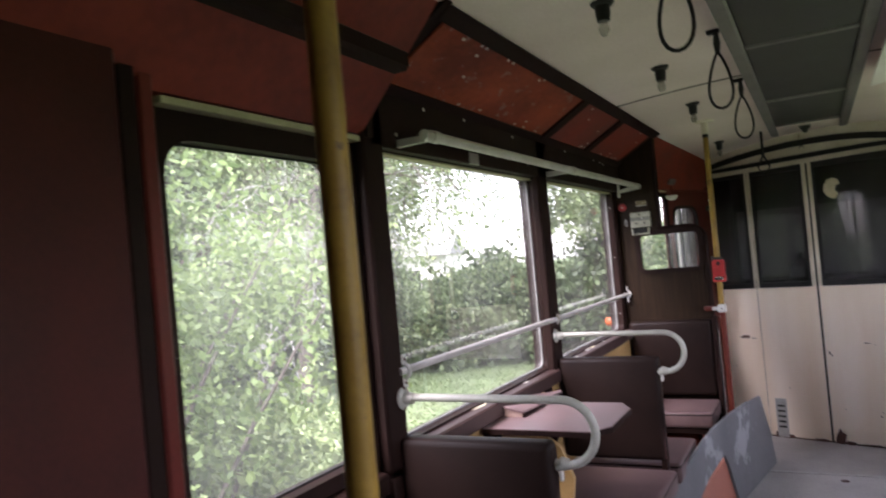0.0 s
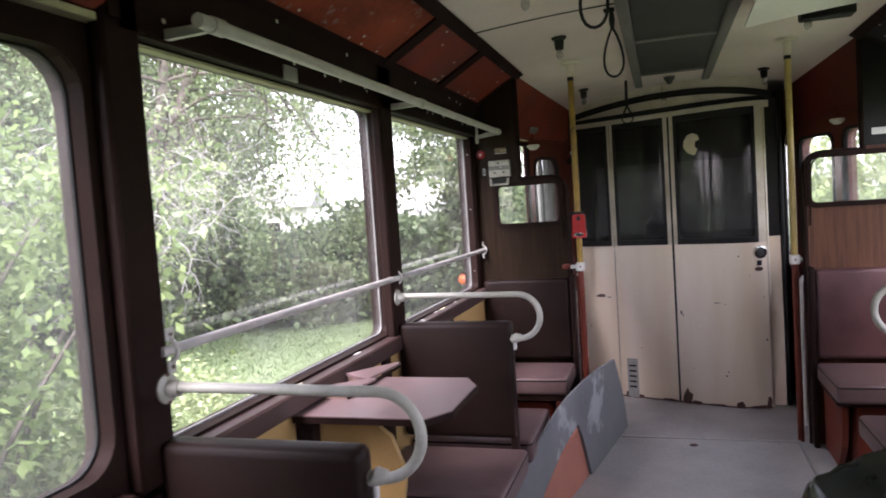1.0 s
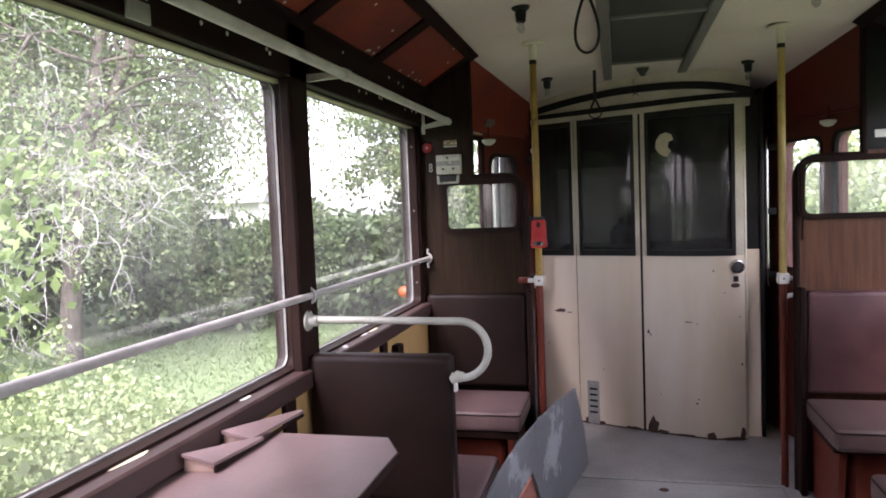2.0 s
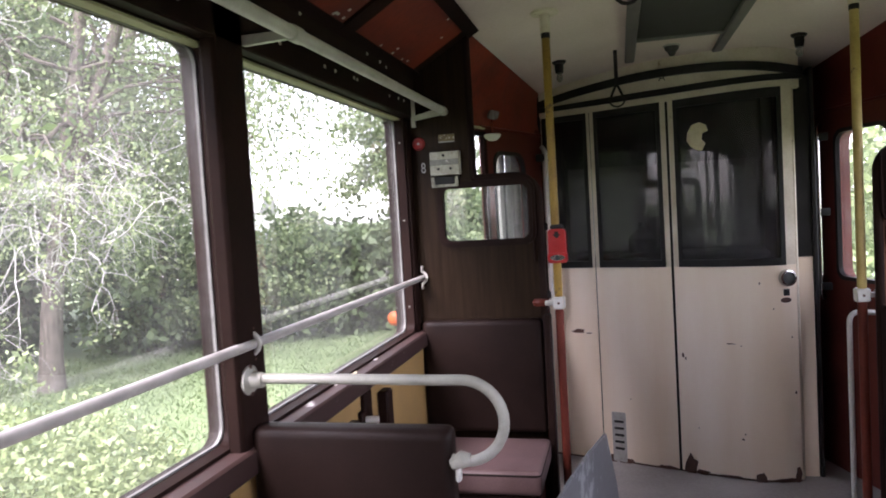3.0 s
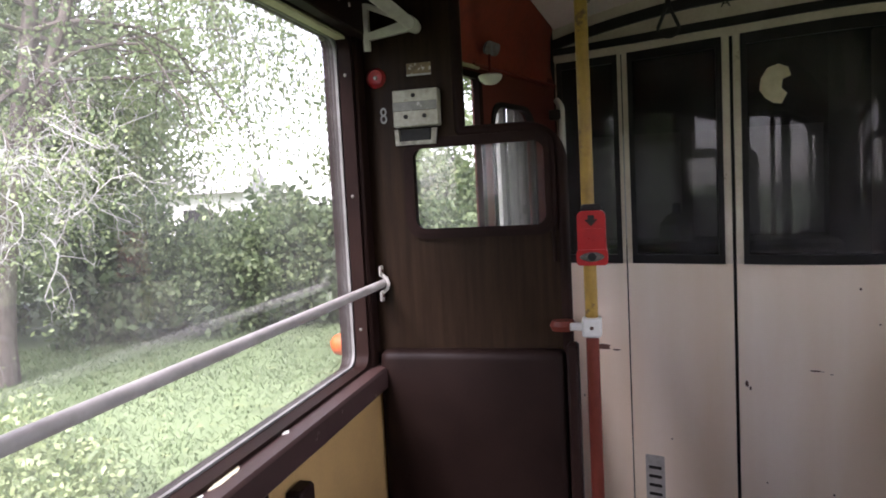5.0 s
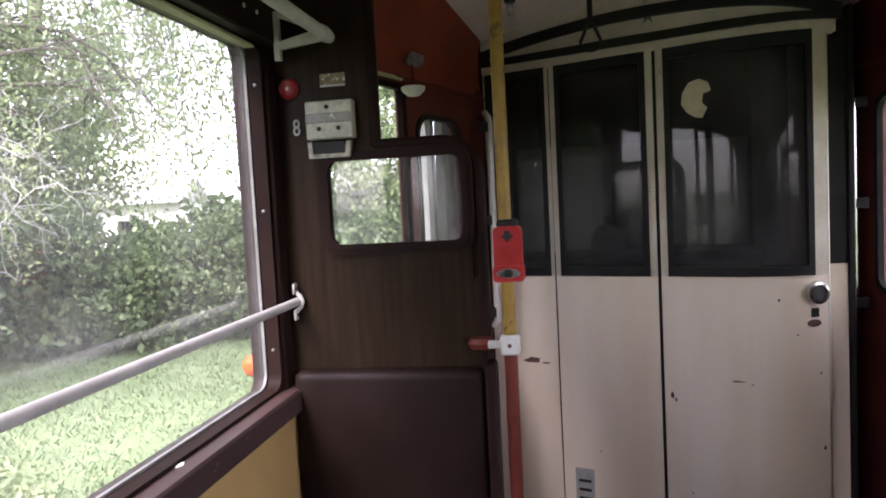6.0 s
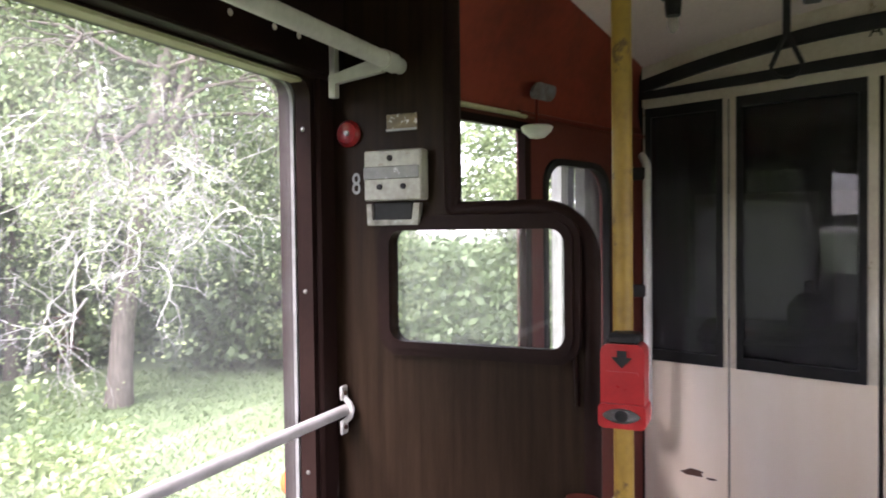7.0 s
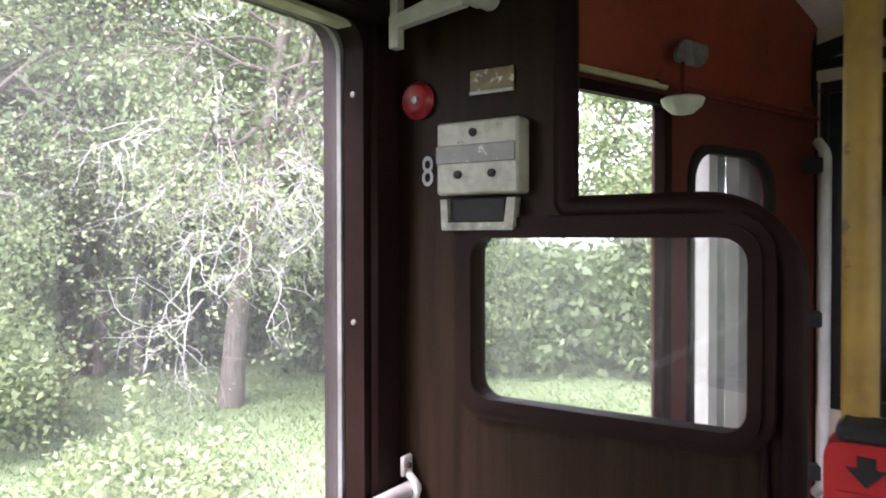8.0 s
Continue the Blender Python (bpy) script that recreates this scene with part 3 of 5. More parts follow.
# ---- partitions before the vestibule ----
def partition(s):
    # aisle edge, step, top of the low part, window opening
    edge_x, step_x, z_top, (wx0, wx1, wz0, wz1) = (0.594, 0.845, 1.533, (0.627, 0.968, 1.289, 1.503)) if s < 0 else (0.572, 0.834, 1.55, (0.596, 0.95, 1.306, 1.532))

    def mir(loop):
        return [(s * a, b) for a, b in loop]

    def around(g, r):
        return mir(rounded(wx0 - g, wx1 + g, wz0 - g, wz1 + g, r))
    # stepped outline: tall by the wall, low towards the aisle
    outer = [(1.098, FLOOR - 0.1), (edge_x, FLOOR - 0.1)]
    outer += [(edge_x + 0.085 - 0.085 * math.cos(radians(90 * i / 6)), z_top - 0.085 + 0.085 * math.sin(radians(90 * i / 6))) for i in range(7)]
    outer += [(step_x, z_top), (step_x, 2.14), (1.098, 2.14)]
    # the dim left and the lit right side differ in veneer colour
    wood = M_WOOD if s < 0 else M_WOOD_RED_LIT
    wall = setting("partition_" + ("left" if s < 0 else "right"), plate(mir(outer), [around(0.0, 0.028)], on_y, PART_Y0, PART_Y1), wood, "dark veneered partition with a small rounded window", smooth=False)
    y = PART_Y0 - 0.004
    edge = [(s * a, PART_Y0 + 0.013, b) for a, b in outer[1:-1]]
    part("edge_bead", tube(bend(edge, 0.01, 3), 0.0165, 10), M_BROWN, wall, "dark brown rounded edging")
    part("window_bead", plate(around(0.021, 0.045), [around(-0.003, 0.026)], on_y, y - 0.008, y + 0.003), M_BROWN, wall, "dark brown moulded window bead")
    part("inner_bead", plate(around(0.009, 0.034), [around(-0.005, 0.026)], on_y, y - 0.013, y - 0.0085), M_BROWN, wall)
    part("second_bead", tube(bend([(s * (step_x + 0.02), y, z_top - 0.012), (s * (edge_x + 0.032), y, z_top - 0.012), (s * (edge_x + 0.02), y, 1.2)], 0.07, 6), 0.004, 8), M_BROWN, wall)
    pane = part("pane", plate(around(0.012, 0.03), [], on_y, PART_Y0 + 0.012, PART_Y0 + 0.016), M_PANE, wall, "clear glass", smooth=False)
    pane.visible_shadow = False
    if s > 0:
        # Black sheet painted for the unlit upper part of the right partition.
        part("upper_panel", plate([(step_x + 0.005, z_top + 0.02), (1.09, z_top + 0.02), (1.09, 2.13), (step_x + 0.005, 2.13)], [], on_y, PART_Y0 - 0.004, PART_Y0 + 0.001), M_BLACK, wall, "upper panel coloured black for its shade")
    return wall


partition(-1)
partition(1)


# ---- vestibule ----
def vestibule(s):
    """Tapering wall from the partition to the cab bulkhead."""
    tag = "left" if s < 0 else "right"

    def pt(a, b, d):
        # a: metres along y, b: height, d: depth outwards
        y = a
        return (s * (side_x(y) + d), y, b)
    if s < 0:
        holes = [rounded(4.56, 5.105, 0.95, 1.768, 0.015), rounded(5.192, 5.52, 0.98, 1.685, (0.03, 0.03, 0.09, 0.07))]
    else:
        holes = [rounded(4.62, 5.13, 0.98, 1.70, (0.05, 0.05, 0.06, 0.06)), rounded(5.236, 5.598, 0.975, 1.69, (0.05, 0.05, 0.06, 0.06))]
    wall = setting("wall_vestibule_" + tag, plate([(4.5, -0.1), (5.84, -0.1), (5.84, 1.83), (4.5, 1.83)], holes, pt, 0.0, 0.024 if s < 0 else 0.06), M_POST, "dark red-brown vestibule side wall with rounded windows", smooth=False)
    for h in holes:
        c = [sum(v[i] for v in h) / len(h) for i in (0, 1)]
        shrink = [(c[0] + (a - c[0]) * 0.96, c[1] + (b - c[1]) * 0.98) for a, b in h]
        grow = [(c[0] + (a - c[0]) * 1.05, c[1] + (b - c[1]) * 1.03) for a, b in h]
        part("seal", plate(grow, [shrink], pt, -0.008, 0.012), M_BLACK if s > 0 or c[0] > 5.2 else M_BROWN, wall, "black rubber seal")
        pane = part("pane", plate(h, [], pt, 0.013, 0.016), M_PANE, wall, "clear glass", smooth=False)
        pane.visible_shadow = False
    # slanted red cove up to the ceiling
    own = bmesh.new()
    rows = []
    for i in range(9):
        y = 4.5 + 1.34 * i / 8
        t = min(1.0, (y - 4.5) / 1.25)
        w = 0.83 - 0.14 * t
        rows.append([own.verts.new((s * side_x(y), y, 1.80)), own.verts.new((s * (w + 0.012 + 0.35 * (side_x(y) - w)), y, 1.98)), own.verts.new((s * w, y, roof(w, y) + 0.01))])
    for a, b in zip(rows, rows[1:]):
        for k in range(2):
            own.faces.new((a[k], b[k], b[k + 1], a[k + 1]))
    ext = bmesh.ops.extrude_face_region(own, geom=own.faces[:])
    for g in ext["geom"]:
        if isinstance(g, bmesh.types.BMVert):
            g.co.x += s * 0.03
    bmesh.ops.recalc_face_normals(own, faces=own.faces[:])
    # Right cove is coloured darker to carry the shade of that side.
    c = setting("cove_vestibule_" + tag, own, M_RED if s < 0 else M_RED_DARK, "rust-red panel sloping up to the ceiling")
    part("rim", tube([(s * (side_x(y) - 0.006), y, 1.802) for y in (5.07, 5.4, 5.8)], 0.008, 8), M_RED_DARK, c)
    part("rim", tube([(s * (side_x(y) - 0.006), y, 1.797) for y in (4.51, 4.8, 5.10)], 0.007, 8), M_STRIP if s < 0 else M_RED_DARK, c)
    # pale folding door leaves, folded back along the outside of the corner
    if s < 0:
        leaf = thing("folding_door", (0, 0, 0), "pale grey folding door leaves folded back outside the vestibule", "door")
        for a0, a1, d0, mat in ((5.40, 5.435, 0.075, M_ENAMEL), (5.438, 5.515, 0.10, M_DARK), (5.518, 5.62, 0.07, M_ENAMEL), (5.623, 5.645, 0.09, M_DARK), (5.648, 5.80, 0.07, M_ENAMEL)):
            part("panel", plate([(a0, -0.2), (a1, -0.2), (a1, 1.82), (a0, 1.82)], [], pt, d0, d0 + 0.03), mat, leaf, smooth=False)
    return wall


vestibule(-1)
vestibule(1)

# ---- bulkhead with the cab doors: bulging in plan ----
PLAN = ((-0.70, 5.74), (-0.62, 5.71), (-0.45, 5.66), (-0.34, 5.63), (-0.20, 5.57), (-0.02, 5.515), (0.12, 5.46), (0.24, 5.42), (0.36, 5.40), (0.46, 5.405), (0.54, 5.44))


def bulk(x):
    xs, ys = zip(*PLAN)
    return float(np.interp(x, xs, ys))


def bulk_s(x):
    return (bulk(x - 0.05) + bulk(x - 0.025) + bulk(x) + bulk(x + 0.025) + bulk(x + 0.05)) / 5


def curved(x0, x1, z0, z1, d0, d1, n=14, rag=None, top=None):
    """A panel along the bulkhead's plan; d: depth, growing away from the saloon. rag: lower edge as a function of x; top: added height along x."""
    own = bmesh.new()
    cols = []
    for i in range(n + 1):
        x = x0 + (x1 - x0) * i / n
        lo = rag(x) if rag else z0
        hi = z1 + (top(x) if top else 0)
        cols.append([own.verts.new((x, bulk_s(x) + d, z)) for d, z in ((d0, lo), (d0, hi), (d1, hi), (d1, lo))])
    for a, b in zip(cols, cols[1:]):
        for k in range(4):
            own.faces.new((a[k], a[(k + 1) % 4], b[(k + 1) % 4], b[k]))
    own.faces.new(cols[0])
    own.faces.new(cols[-1])
    bmesh.ops.recalc_face_normals(own, faces=own.faces[:])
    return own


WAIST, TOP = 1.062, 1.922


def rise(x):
    return 0.015 * max(0.0, (x + 0.6)) - 0.05 * max(0.0, x - 0.5)


def cab_panel(name, x0, x1, label, glass_x0, glass_x1):
    leaf = thing(name, (0, 0, 0), label, "door")
    part("lower_panel", curved(x0, x1, 0.012, WAIST, 0.0, 0.03, 28), M_CREAM, leaf, "chipped cream painted lower panel")
    for u0, u1 in ((x0, glass_x0), (glass_x1, x1)):
        part("stile", curved(u0, u1, WAIST + 0.0005, TOP, 0.0, 0.03, 3, top=rise), M_CREAM_TRIM, leaf)
    part("top_rail", curved(glass_x0, glass_x1, TOP - 0.03, TOP, 0.001, 0.029, 8, top=rise), M_CREAM_TRIM, leaf)
    # black rubber round the glass
    w = 0.02
    for u0, u1, z0, z1 in ((glass_x0, glass_x0 + w, WAIST, TOP - 0.03), (glass_x1 - w, glass_x1, WAIST, TOP - 0.03), (glass_x0 + w, glass_x1 - w, WAIST, WAIST + 0.035), (glass_x0 + w, glass_x1 - w, TOP - 0.06, TOP - 0.03)):
        part("seal", curved(u0, u1, z0, z1, -0.006, 0.024, 8, top=rise if z1 > 1.5 else None), M_BLACK, leaf, "black rubber seal")
    pane = part("pane", curved(glass_x0 + 0.005, glass_x1 - 0.005, WAIST + 0.01, TOP - 0.04, 0.010, 0.014, 10, top=rise), M_PANE_CAB, leaf, "grimy dark glass, its dust raised for a grey reflection")
    pane.visible_shadow = False
    part("kick_plate", curved(x0 + 0.002, x1 - 0.002, 0.002, 0.12, 0.004, 0.026, 10), M_RUST, leaf, "bare rusty steel where the paint has flaked off")
    return leaf


cab_a = cab_panel("cab_side_panel", -0.696, -0.432, "narrow cream bulkhead panel with a dark grimy window", -0.690, -0.446)
cab_b = cab_panel("cab_door", -0.427, -0.048, "curved cream cab door with a dark grimy window and chipped paint", -0.408, -0.074)
cab_c = cab_panel("cab_door", -0.035, 0.514, "curved cream cab door with a round lock and chipped lower edge", -0.012, 0.468)
setting("trim_gap", curved(-0.049, -0.034, 0.0, TOP, 0.012, 0.03, 2), M_BLACK, "dark gap between the two cab doors")
part("jamb", box(0.515, 0.532, 5.45, 5.84, 0.0, 1.93, 0.006), M_CREAM_TRIM, cab_c)
side_d = thing("cab_side_panel", (0, 0, 0), "narrow cream bulkhead strip with dark glass above", "door")
part("lower_panel", box(0.534, 0.608, 5.50, 5.53, 0.0, 1.09, 0.003), M_CREAM, side_d)
part("upper_panel", box(0.534, 0.608, 5.50, 5.53, 1.091, 1.96, 0.003), M_BLACK, side_d, "dark glass strip")
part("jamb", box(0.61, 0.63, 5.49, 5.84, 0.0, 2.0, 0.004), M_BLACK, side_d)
setting("wall_cab_left", box(-0.76, -0.697, 5.74, 5.82, 0.0, 2.05, 0.004), M_BLACK, "black rubber-faced corner post of the bulkhead")

# head of the bulkhead: cream band between black arched trims
def dip(x):
    return -0.012 - 0.085 * ((x + 0.05) / 0.68) ** 2


setting("trim_head", curved(-0.70, 0.57, 1.93, 1.958, -0.012, 0.03, 24, rag=lambda x: 1.925 + rise(x), top=lambda x: dip(x) * 0.1 + rise(x)), M_BLACK, "black arched rubber trim over the cab doors")
setting("wall_head", curved(-0.70, 0.555, 1.90, 2.16, 0.004, 0.05, 24), M_CREAM_TRIM, "cream band over the cab doors")
setting("trim_arch", curved(-0.70, 0.57, 2.03, 2.075, -0.02, 0.012, 24, rag=lambda x: 2.035 + dip(x), top=dip), M_BLACK, "black arched trim under the ceiling")
# Black sheet fills the corner, its darkness put into the colour.
setting("wall_bulk_right", box(0.60, 0.72, 5.845, 5.87, 0.0, 2.1, 0.0), M_BLACK, "black sheet standing for the dark corner behind the cab door")

# the cab behind: closed and coloured dark to stay dim, two small front windows
def cab():
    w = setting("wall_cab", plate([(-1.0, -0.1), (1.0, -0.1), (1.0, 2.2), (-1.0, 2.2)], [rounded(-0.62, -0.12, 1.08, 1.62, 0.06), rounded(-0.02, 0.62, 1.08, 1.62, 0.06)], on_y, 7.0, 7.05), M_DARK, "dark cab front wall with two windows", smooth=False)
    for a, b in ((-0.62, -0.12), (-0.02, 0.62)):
        # Added translucent sheets; daylight through them gives the panes their grey patches.
        part("blind", box(a - 0.02, b + 0.02, 6.985, 6.99, 1.06, 1.66, 0.0), M_GLOW_SHEET, w, "translucent grey sheet added to glow behind the cab glass")
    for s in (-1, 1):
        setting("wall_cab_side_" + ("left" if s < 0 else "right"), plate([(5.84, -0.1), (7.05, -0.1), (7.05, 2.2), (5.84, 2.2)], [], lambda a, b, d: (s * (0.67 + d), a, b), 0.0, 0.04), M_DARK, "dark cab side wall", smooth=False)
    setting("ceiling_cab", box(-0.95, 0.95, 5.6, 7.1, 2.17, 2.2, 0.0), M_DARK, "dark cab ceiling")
    desk = thing("control_desk", (0, 6.75, 0.0), "dark driver's desk behind the cab glass", "desk")
    part("top", box(-0.6, 0.62, -0.2, 0.2, 1.0, 1.06, 0.02), M_BLACK, desk)
    part("controller", lathe([(0.09, 1.06), (0.09, 1.15), (0.05, 1.2), (0.02, 1.21), (0.02, 1.26), (0, 1.265)], 16, pose(-0.15, 0, 0)), M_BLACK, desk)
    part("body", box(-0.58, 0.6, -0.15, 0.18, 0.0, 0.999, 0.01), M_DARK, desk)


cab()


# ---- seats: wall side at x = 0, aisle at x = 0.46, facing +y ----
def cushion(y0, y1, z, parent, x0=0.0, x1=0.47, mat=None):
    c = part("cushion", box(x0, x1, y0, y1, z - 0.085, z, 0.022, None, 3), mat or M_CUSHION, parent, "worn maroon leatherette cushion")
    part("piping", tube(bend([(x0 + 0.006, y0 + 0.003, z - 0.014), (x1 - 0.003, y0 + 0.003, z - 0.014), (x1 - 0.003, y1 - 0.003, z - 0.014), (x0 + 0.006, y1 - 0.003, z - 0.014)], 0.02, 4), 0.0045, 6), M_LEATHER_SHADED, c)
    return c


def back_to_back(name_label):
    """One upright back with a cushion on either side, local y = 0 at the back."""
    s = thing("double_seat", (0, 0, 0), name_label, "seat", "seats along the windows")
    back = box(0.0, 0.43, -0.032, 0.032, 0.46, 0.885, 0.022, None, 3)
    b = part("backrest", back, M_LEATHER_SHADED, s, "leatherette backrest in a shaded dark tone, scuffed along its top")
    part("piping", tube(bend([(0.005, -0.02, 0.87), (0.42, -0.02, 0.877), (0.425, -0.022, 0.47)], 0.03, 4), 0.004, 6), M_LEATHER, b)
    part("back_frame", box(0.405, 0.43, -0.02, 0.02, 0.1, 0.5, 0.004), M_BROWN, s)
    for k in (1, -1):
        cushion(0.035 if k > 0 else -0.47, 0.47 if k > 0 else -0.035, 0.43, s)
        part("base", box(0.02, 0.42, k * 0.06 if k > 0 else -0.40, 0.40 if k > 0 else -0.06, 0.06, 0.345, 0.012), M_RED_DARK, s, "dark red seat box")
        for x in (0.03, 0.43):
            part("leg", tube([(x, k * 0.38, 0.0), (x, k * 0.40, 0.345)], 0.013, 8), M_BROWN, s)
    return s


def wall_seat(label, dark):
    """A seat whose back stands against a partition, facing -y; local y = 0 at the partition."""
    s = thing("double_seat", (0, 0, 0), label, "seat", "seats along the windows")
    # The left seat's back takes the shaded tone, the right one the lighter.
    part("backrest", box(0.0, 0.475, -0.06, -0.002, 0.445, 0.885, 0.024, None, 3), M_LEATHER_SHADED if dark else M_LEATHER, s, "leatherette backrest")
    cushion(-0.425 if dark else -0.50, -0.062, 0.43, s, 0.0, 0.485)
    part("seat_frame", box(0.0, 0.47, -0.41, -0.05, 0.31, 0.345, 0.006), M_BROWN, s)
    part("base", box(0.03, 0.40, -0.36, -0.03, 0.0, 0.31, 0.02), M_RED_POLE, s, "red-brown seat box")
    part("side_plate", plate([(-0.03, 0.0), (-0.30, 0.0), (-0.38, 0.12), (-0.41, 0.31), (-0.03, 0.31)], [], on_x, 0.425, 0.45), M_RED_POLE, s, "red-brown curved side plate", smooth=False)
    part("back_frame", box(0.478, 0.505, -0.07, -0.002, 0.0, 0.9, 0.006), M_BROWN, s)
    return s


seat = back_to_back("dark maroon leatherette double seat back to back beside the window")
seat.matrix_basis = pose(-1.065, 3.085, FLOOR)
copy_thing(seat, pose(-1.065, 1.76, FLOOR))
copy_thing(seat, pose(1.035, 3.085, FLOOR, 0, 0, 180))
copy_thing(seat, pose(1.035, 1.76, FLOOR, 0, 0, 180))
end_seat = wall_seat("dark maroon leatherette double seat against the dark partition", True)
end_seat.matrix_basis = pose(-1.07, PART_Y0, FLOOR)
end_seat_r = wall_seat("maroon leatherette double seat with a red-brown box", False)
for ob in end_seat_r.children:
    for v in ob.data.vertices:
        v.co.x = -v.co.x
    ob.data.flip_normals()
    for sub in ob.children:
        for v in sub.data.vertices:
            v.co.x = -v.co.x
        sub.data.flip_normals()
end_seat_r.matrix_basis = pose(1.07, PART_Y0, FLOOR)


# ---- grab bars over the seat backs ----
def seat_bar():
    g = thing("grab_bar", (0, 0, 0), "pale chipped enamel grab bar curving down to the seat back", "grab bar", "grab bars on the seat backs")
    part("bar", tube([(0.03, 0, 0.988), (0.2, 0, 0.987), (0.38, 0, 0.985)] + [(0.452 + 0.08 * math.cos(radians(a)), 0, 0.905 + 0.08 * math.sin(radians(a))) for a in range(90, -111, -10)], 0.0106, 14), M_ENAMEL_GREEN, g)
    part("flange", lathe([(0.031, 0.0), (0.031, 0.006), (0.018, 0.012), (0.0155, 0.035), (0.0, 0.035)], 18, pose(-0.002, 0, 0.985, 0, 90, 0)), M_ENAMEL_GREEN, g, "chipped white flange")
    for k in (-1, 1):
        part("screw", lathe([(0.006, 0), (0.005, 0.003), (0, 0.004)], 8, pose(0.004, 0.0, 0.985 + 0.028 * k, 0, 90, 0)), M_RUST, g)
    part("socket", tube([(0.462, 0, 0.829), (0.446, 0, 0.829), (0.425, 0, 0.818)], 0.02, 12, None, [0.012, 0.0175, 0.011]), M_ENAMEL_GREEN, g, "chipped white socket")
    part("strap", box(0.432, 0.442, -0.008, 0.008, 0.785, 0.82, 0.003), M_ENAMEL, g)
    return g


bar = seat_bar()
bar.matrix_basis = pose(-IN, 3.06, FLOOR)
copy_thing(bar, pose(-IN, 1.765, FLOOR))
copy_thing(bar, pose(IN - 0.02, 3.06, FLOOR, 0, 0, 180))
copy_thing(bar, pose(IN, 1.765, FLOOR, 0, 0, 180))


# ---- rails across the windows and under the cove ----
def window_rail(s):
    r = thing("window_rail", (s * 1.0, 0, 0), "greyish white painted rail across the windows", "rail")
    o = s * 0.062
    part("bar", tube([(o, 1.76, 1.158), (o, 2.4, 1.157), (o, 3.1, 1.155), (o, 3.8, 1.155), (o, 4.475, 1.155)], 0.0108, 12), M_RAIL, r)
    for y in (1.795, 3.095, 4.455):
        b = part("bracket", tube([(o * 1.08, y, 1.13), (o * 0.85, y, 1.142), (o * 0.78, y, 1.155), (o * 0.85, y, 1.168), (o * 1.08, y, 1.18)], 0.0055, 8), M_ENAMEL, r, "white pipe clip")
        for z in (1.122, 1.188):
            part("lug", box(*sorted((o * 1.12, o * 1.02)), y - 0.012, y + 0.012, z - 0.014, z + 0.014, 0.003), M_ENAMEL, b)
            part("screw", lathe([(0.005, 0), (0.004, 0.003), (0, 0.004)], 8, pose(o * 1.02, y, z, 0, -90 * s, 0)), M_RUST, b)
    return r


window_rail(-1)


def upper_bar(s):
    r = thing("overhead_bar", (s * 0.94, 0, 1.80), "thick white overhead grab bar on steel brackets", "grab bar")
    part("bar", tube([(0, 1.80, 0), (0, 2.7, 0), (0, 3.6, 0), (0, 4.465, 0)], 0.0148, 14), M_ENAMEL, r)
    for y in (1.86, 3.14, 4.42):
        arm = [(s * 0.122, -0.012), (s * 0.122, 0.01), (0, 0.01), (0, -0.008)]
        b = part("bracket", plate(arm if y < 4 else [(s * 0.122, 0.06), (s * 0.122, -0.055), (s * 0.108, -0.055), (s * 0.108, -0.03), (s * 0.01, -0.018), (s * 0.0, 0.0), (s * 0.01, 0.01), (s * 0.108, -0.012), (s * 0.108, 0.06)], [], on_y, y - 0.007, y + 0.007), M_ENAMEL, r, "white steel bracket")
        if y > 4:
            part("brace", tube([(s * 0.112, y, 0.055), (s * 0.055, y, 0.03), (s * 0.004, y, 0.004)], 0.007, 8), M_ENAMEL, b)
        part("collar", tube([(0, y - 0.02, 0), (0, y + 0.02, 0)], 0.018, 14), M_ENAMEL, b)
    part("sticker", box(*sorted((s * 0.112, s * 0.1185)), 2.33, 2.40, -0.02, 0.02, 0.001), M_GREY_TAPE, r, "small pale label plate")
    return r


upper_bar(-1)


# ---- folding table under the window, with a small hinged rest on it ----
def table(s):
    t = thing("folding_table", (0, 0, 0), "mauve-brown laminate folding table with cut corners under the window", "table")
    # the top's corners are cut off
    part("tabletop", plate([(0.0, 0.0), (0.37, 0.0), (0.42, 0.075), (0.42, 0.33), (0.37, 0.42), (0.0, 0.42)], [], on_z, 0.768, 0.782), M_LAMINATE, t, smooth=False)
    part("edge", plate([(-0.0, -0.004), (0.372, -0.004), (0.424, 0.073), (0.424, 0.332), (0.372, 0.424), (-0.0, 0.424)], [], on_z, 0.763, 0.7795), M_BROWN, t, "dark brown table edging", smooth=False)
    part("bracket", box(0.0, 0.03, 0.05, 0.37, 0.60, 0.762, 0.005), M_BROWN, t)
    part("gusset", plate([(0.0, 0.42), (0.2, 0.42), (0.26, 0.5), (0.275, 0.6), (0.24, 0.7), (0.17, 0.755), (0.0, 0.755)], [], on_y, 0.09, 0.11), M_TAN, t, "tan rounded plywood gusset")
    part("strut", tube([(0.02, 0.21, 0.42), (0.2, 0.21, 0.74)], 0.012, 8), M_BROWN, t)
    return t


tab = table(-1)
tab.matrix_basis = pose(-1.065, 2.25, FLOOR)

rest = thing("book_rest", (-1.05, 2.40, FLOOR + 0.783), "small mauve wooden wedge with a raw broken end on the table", "wedge")
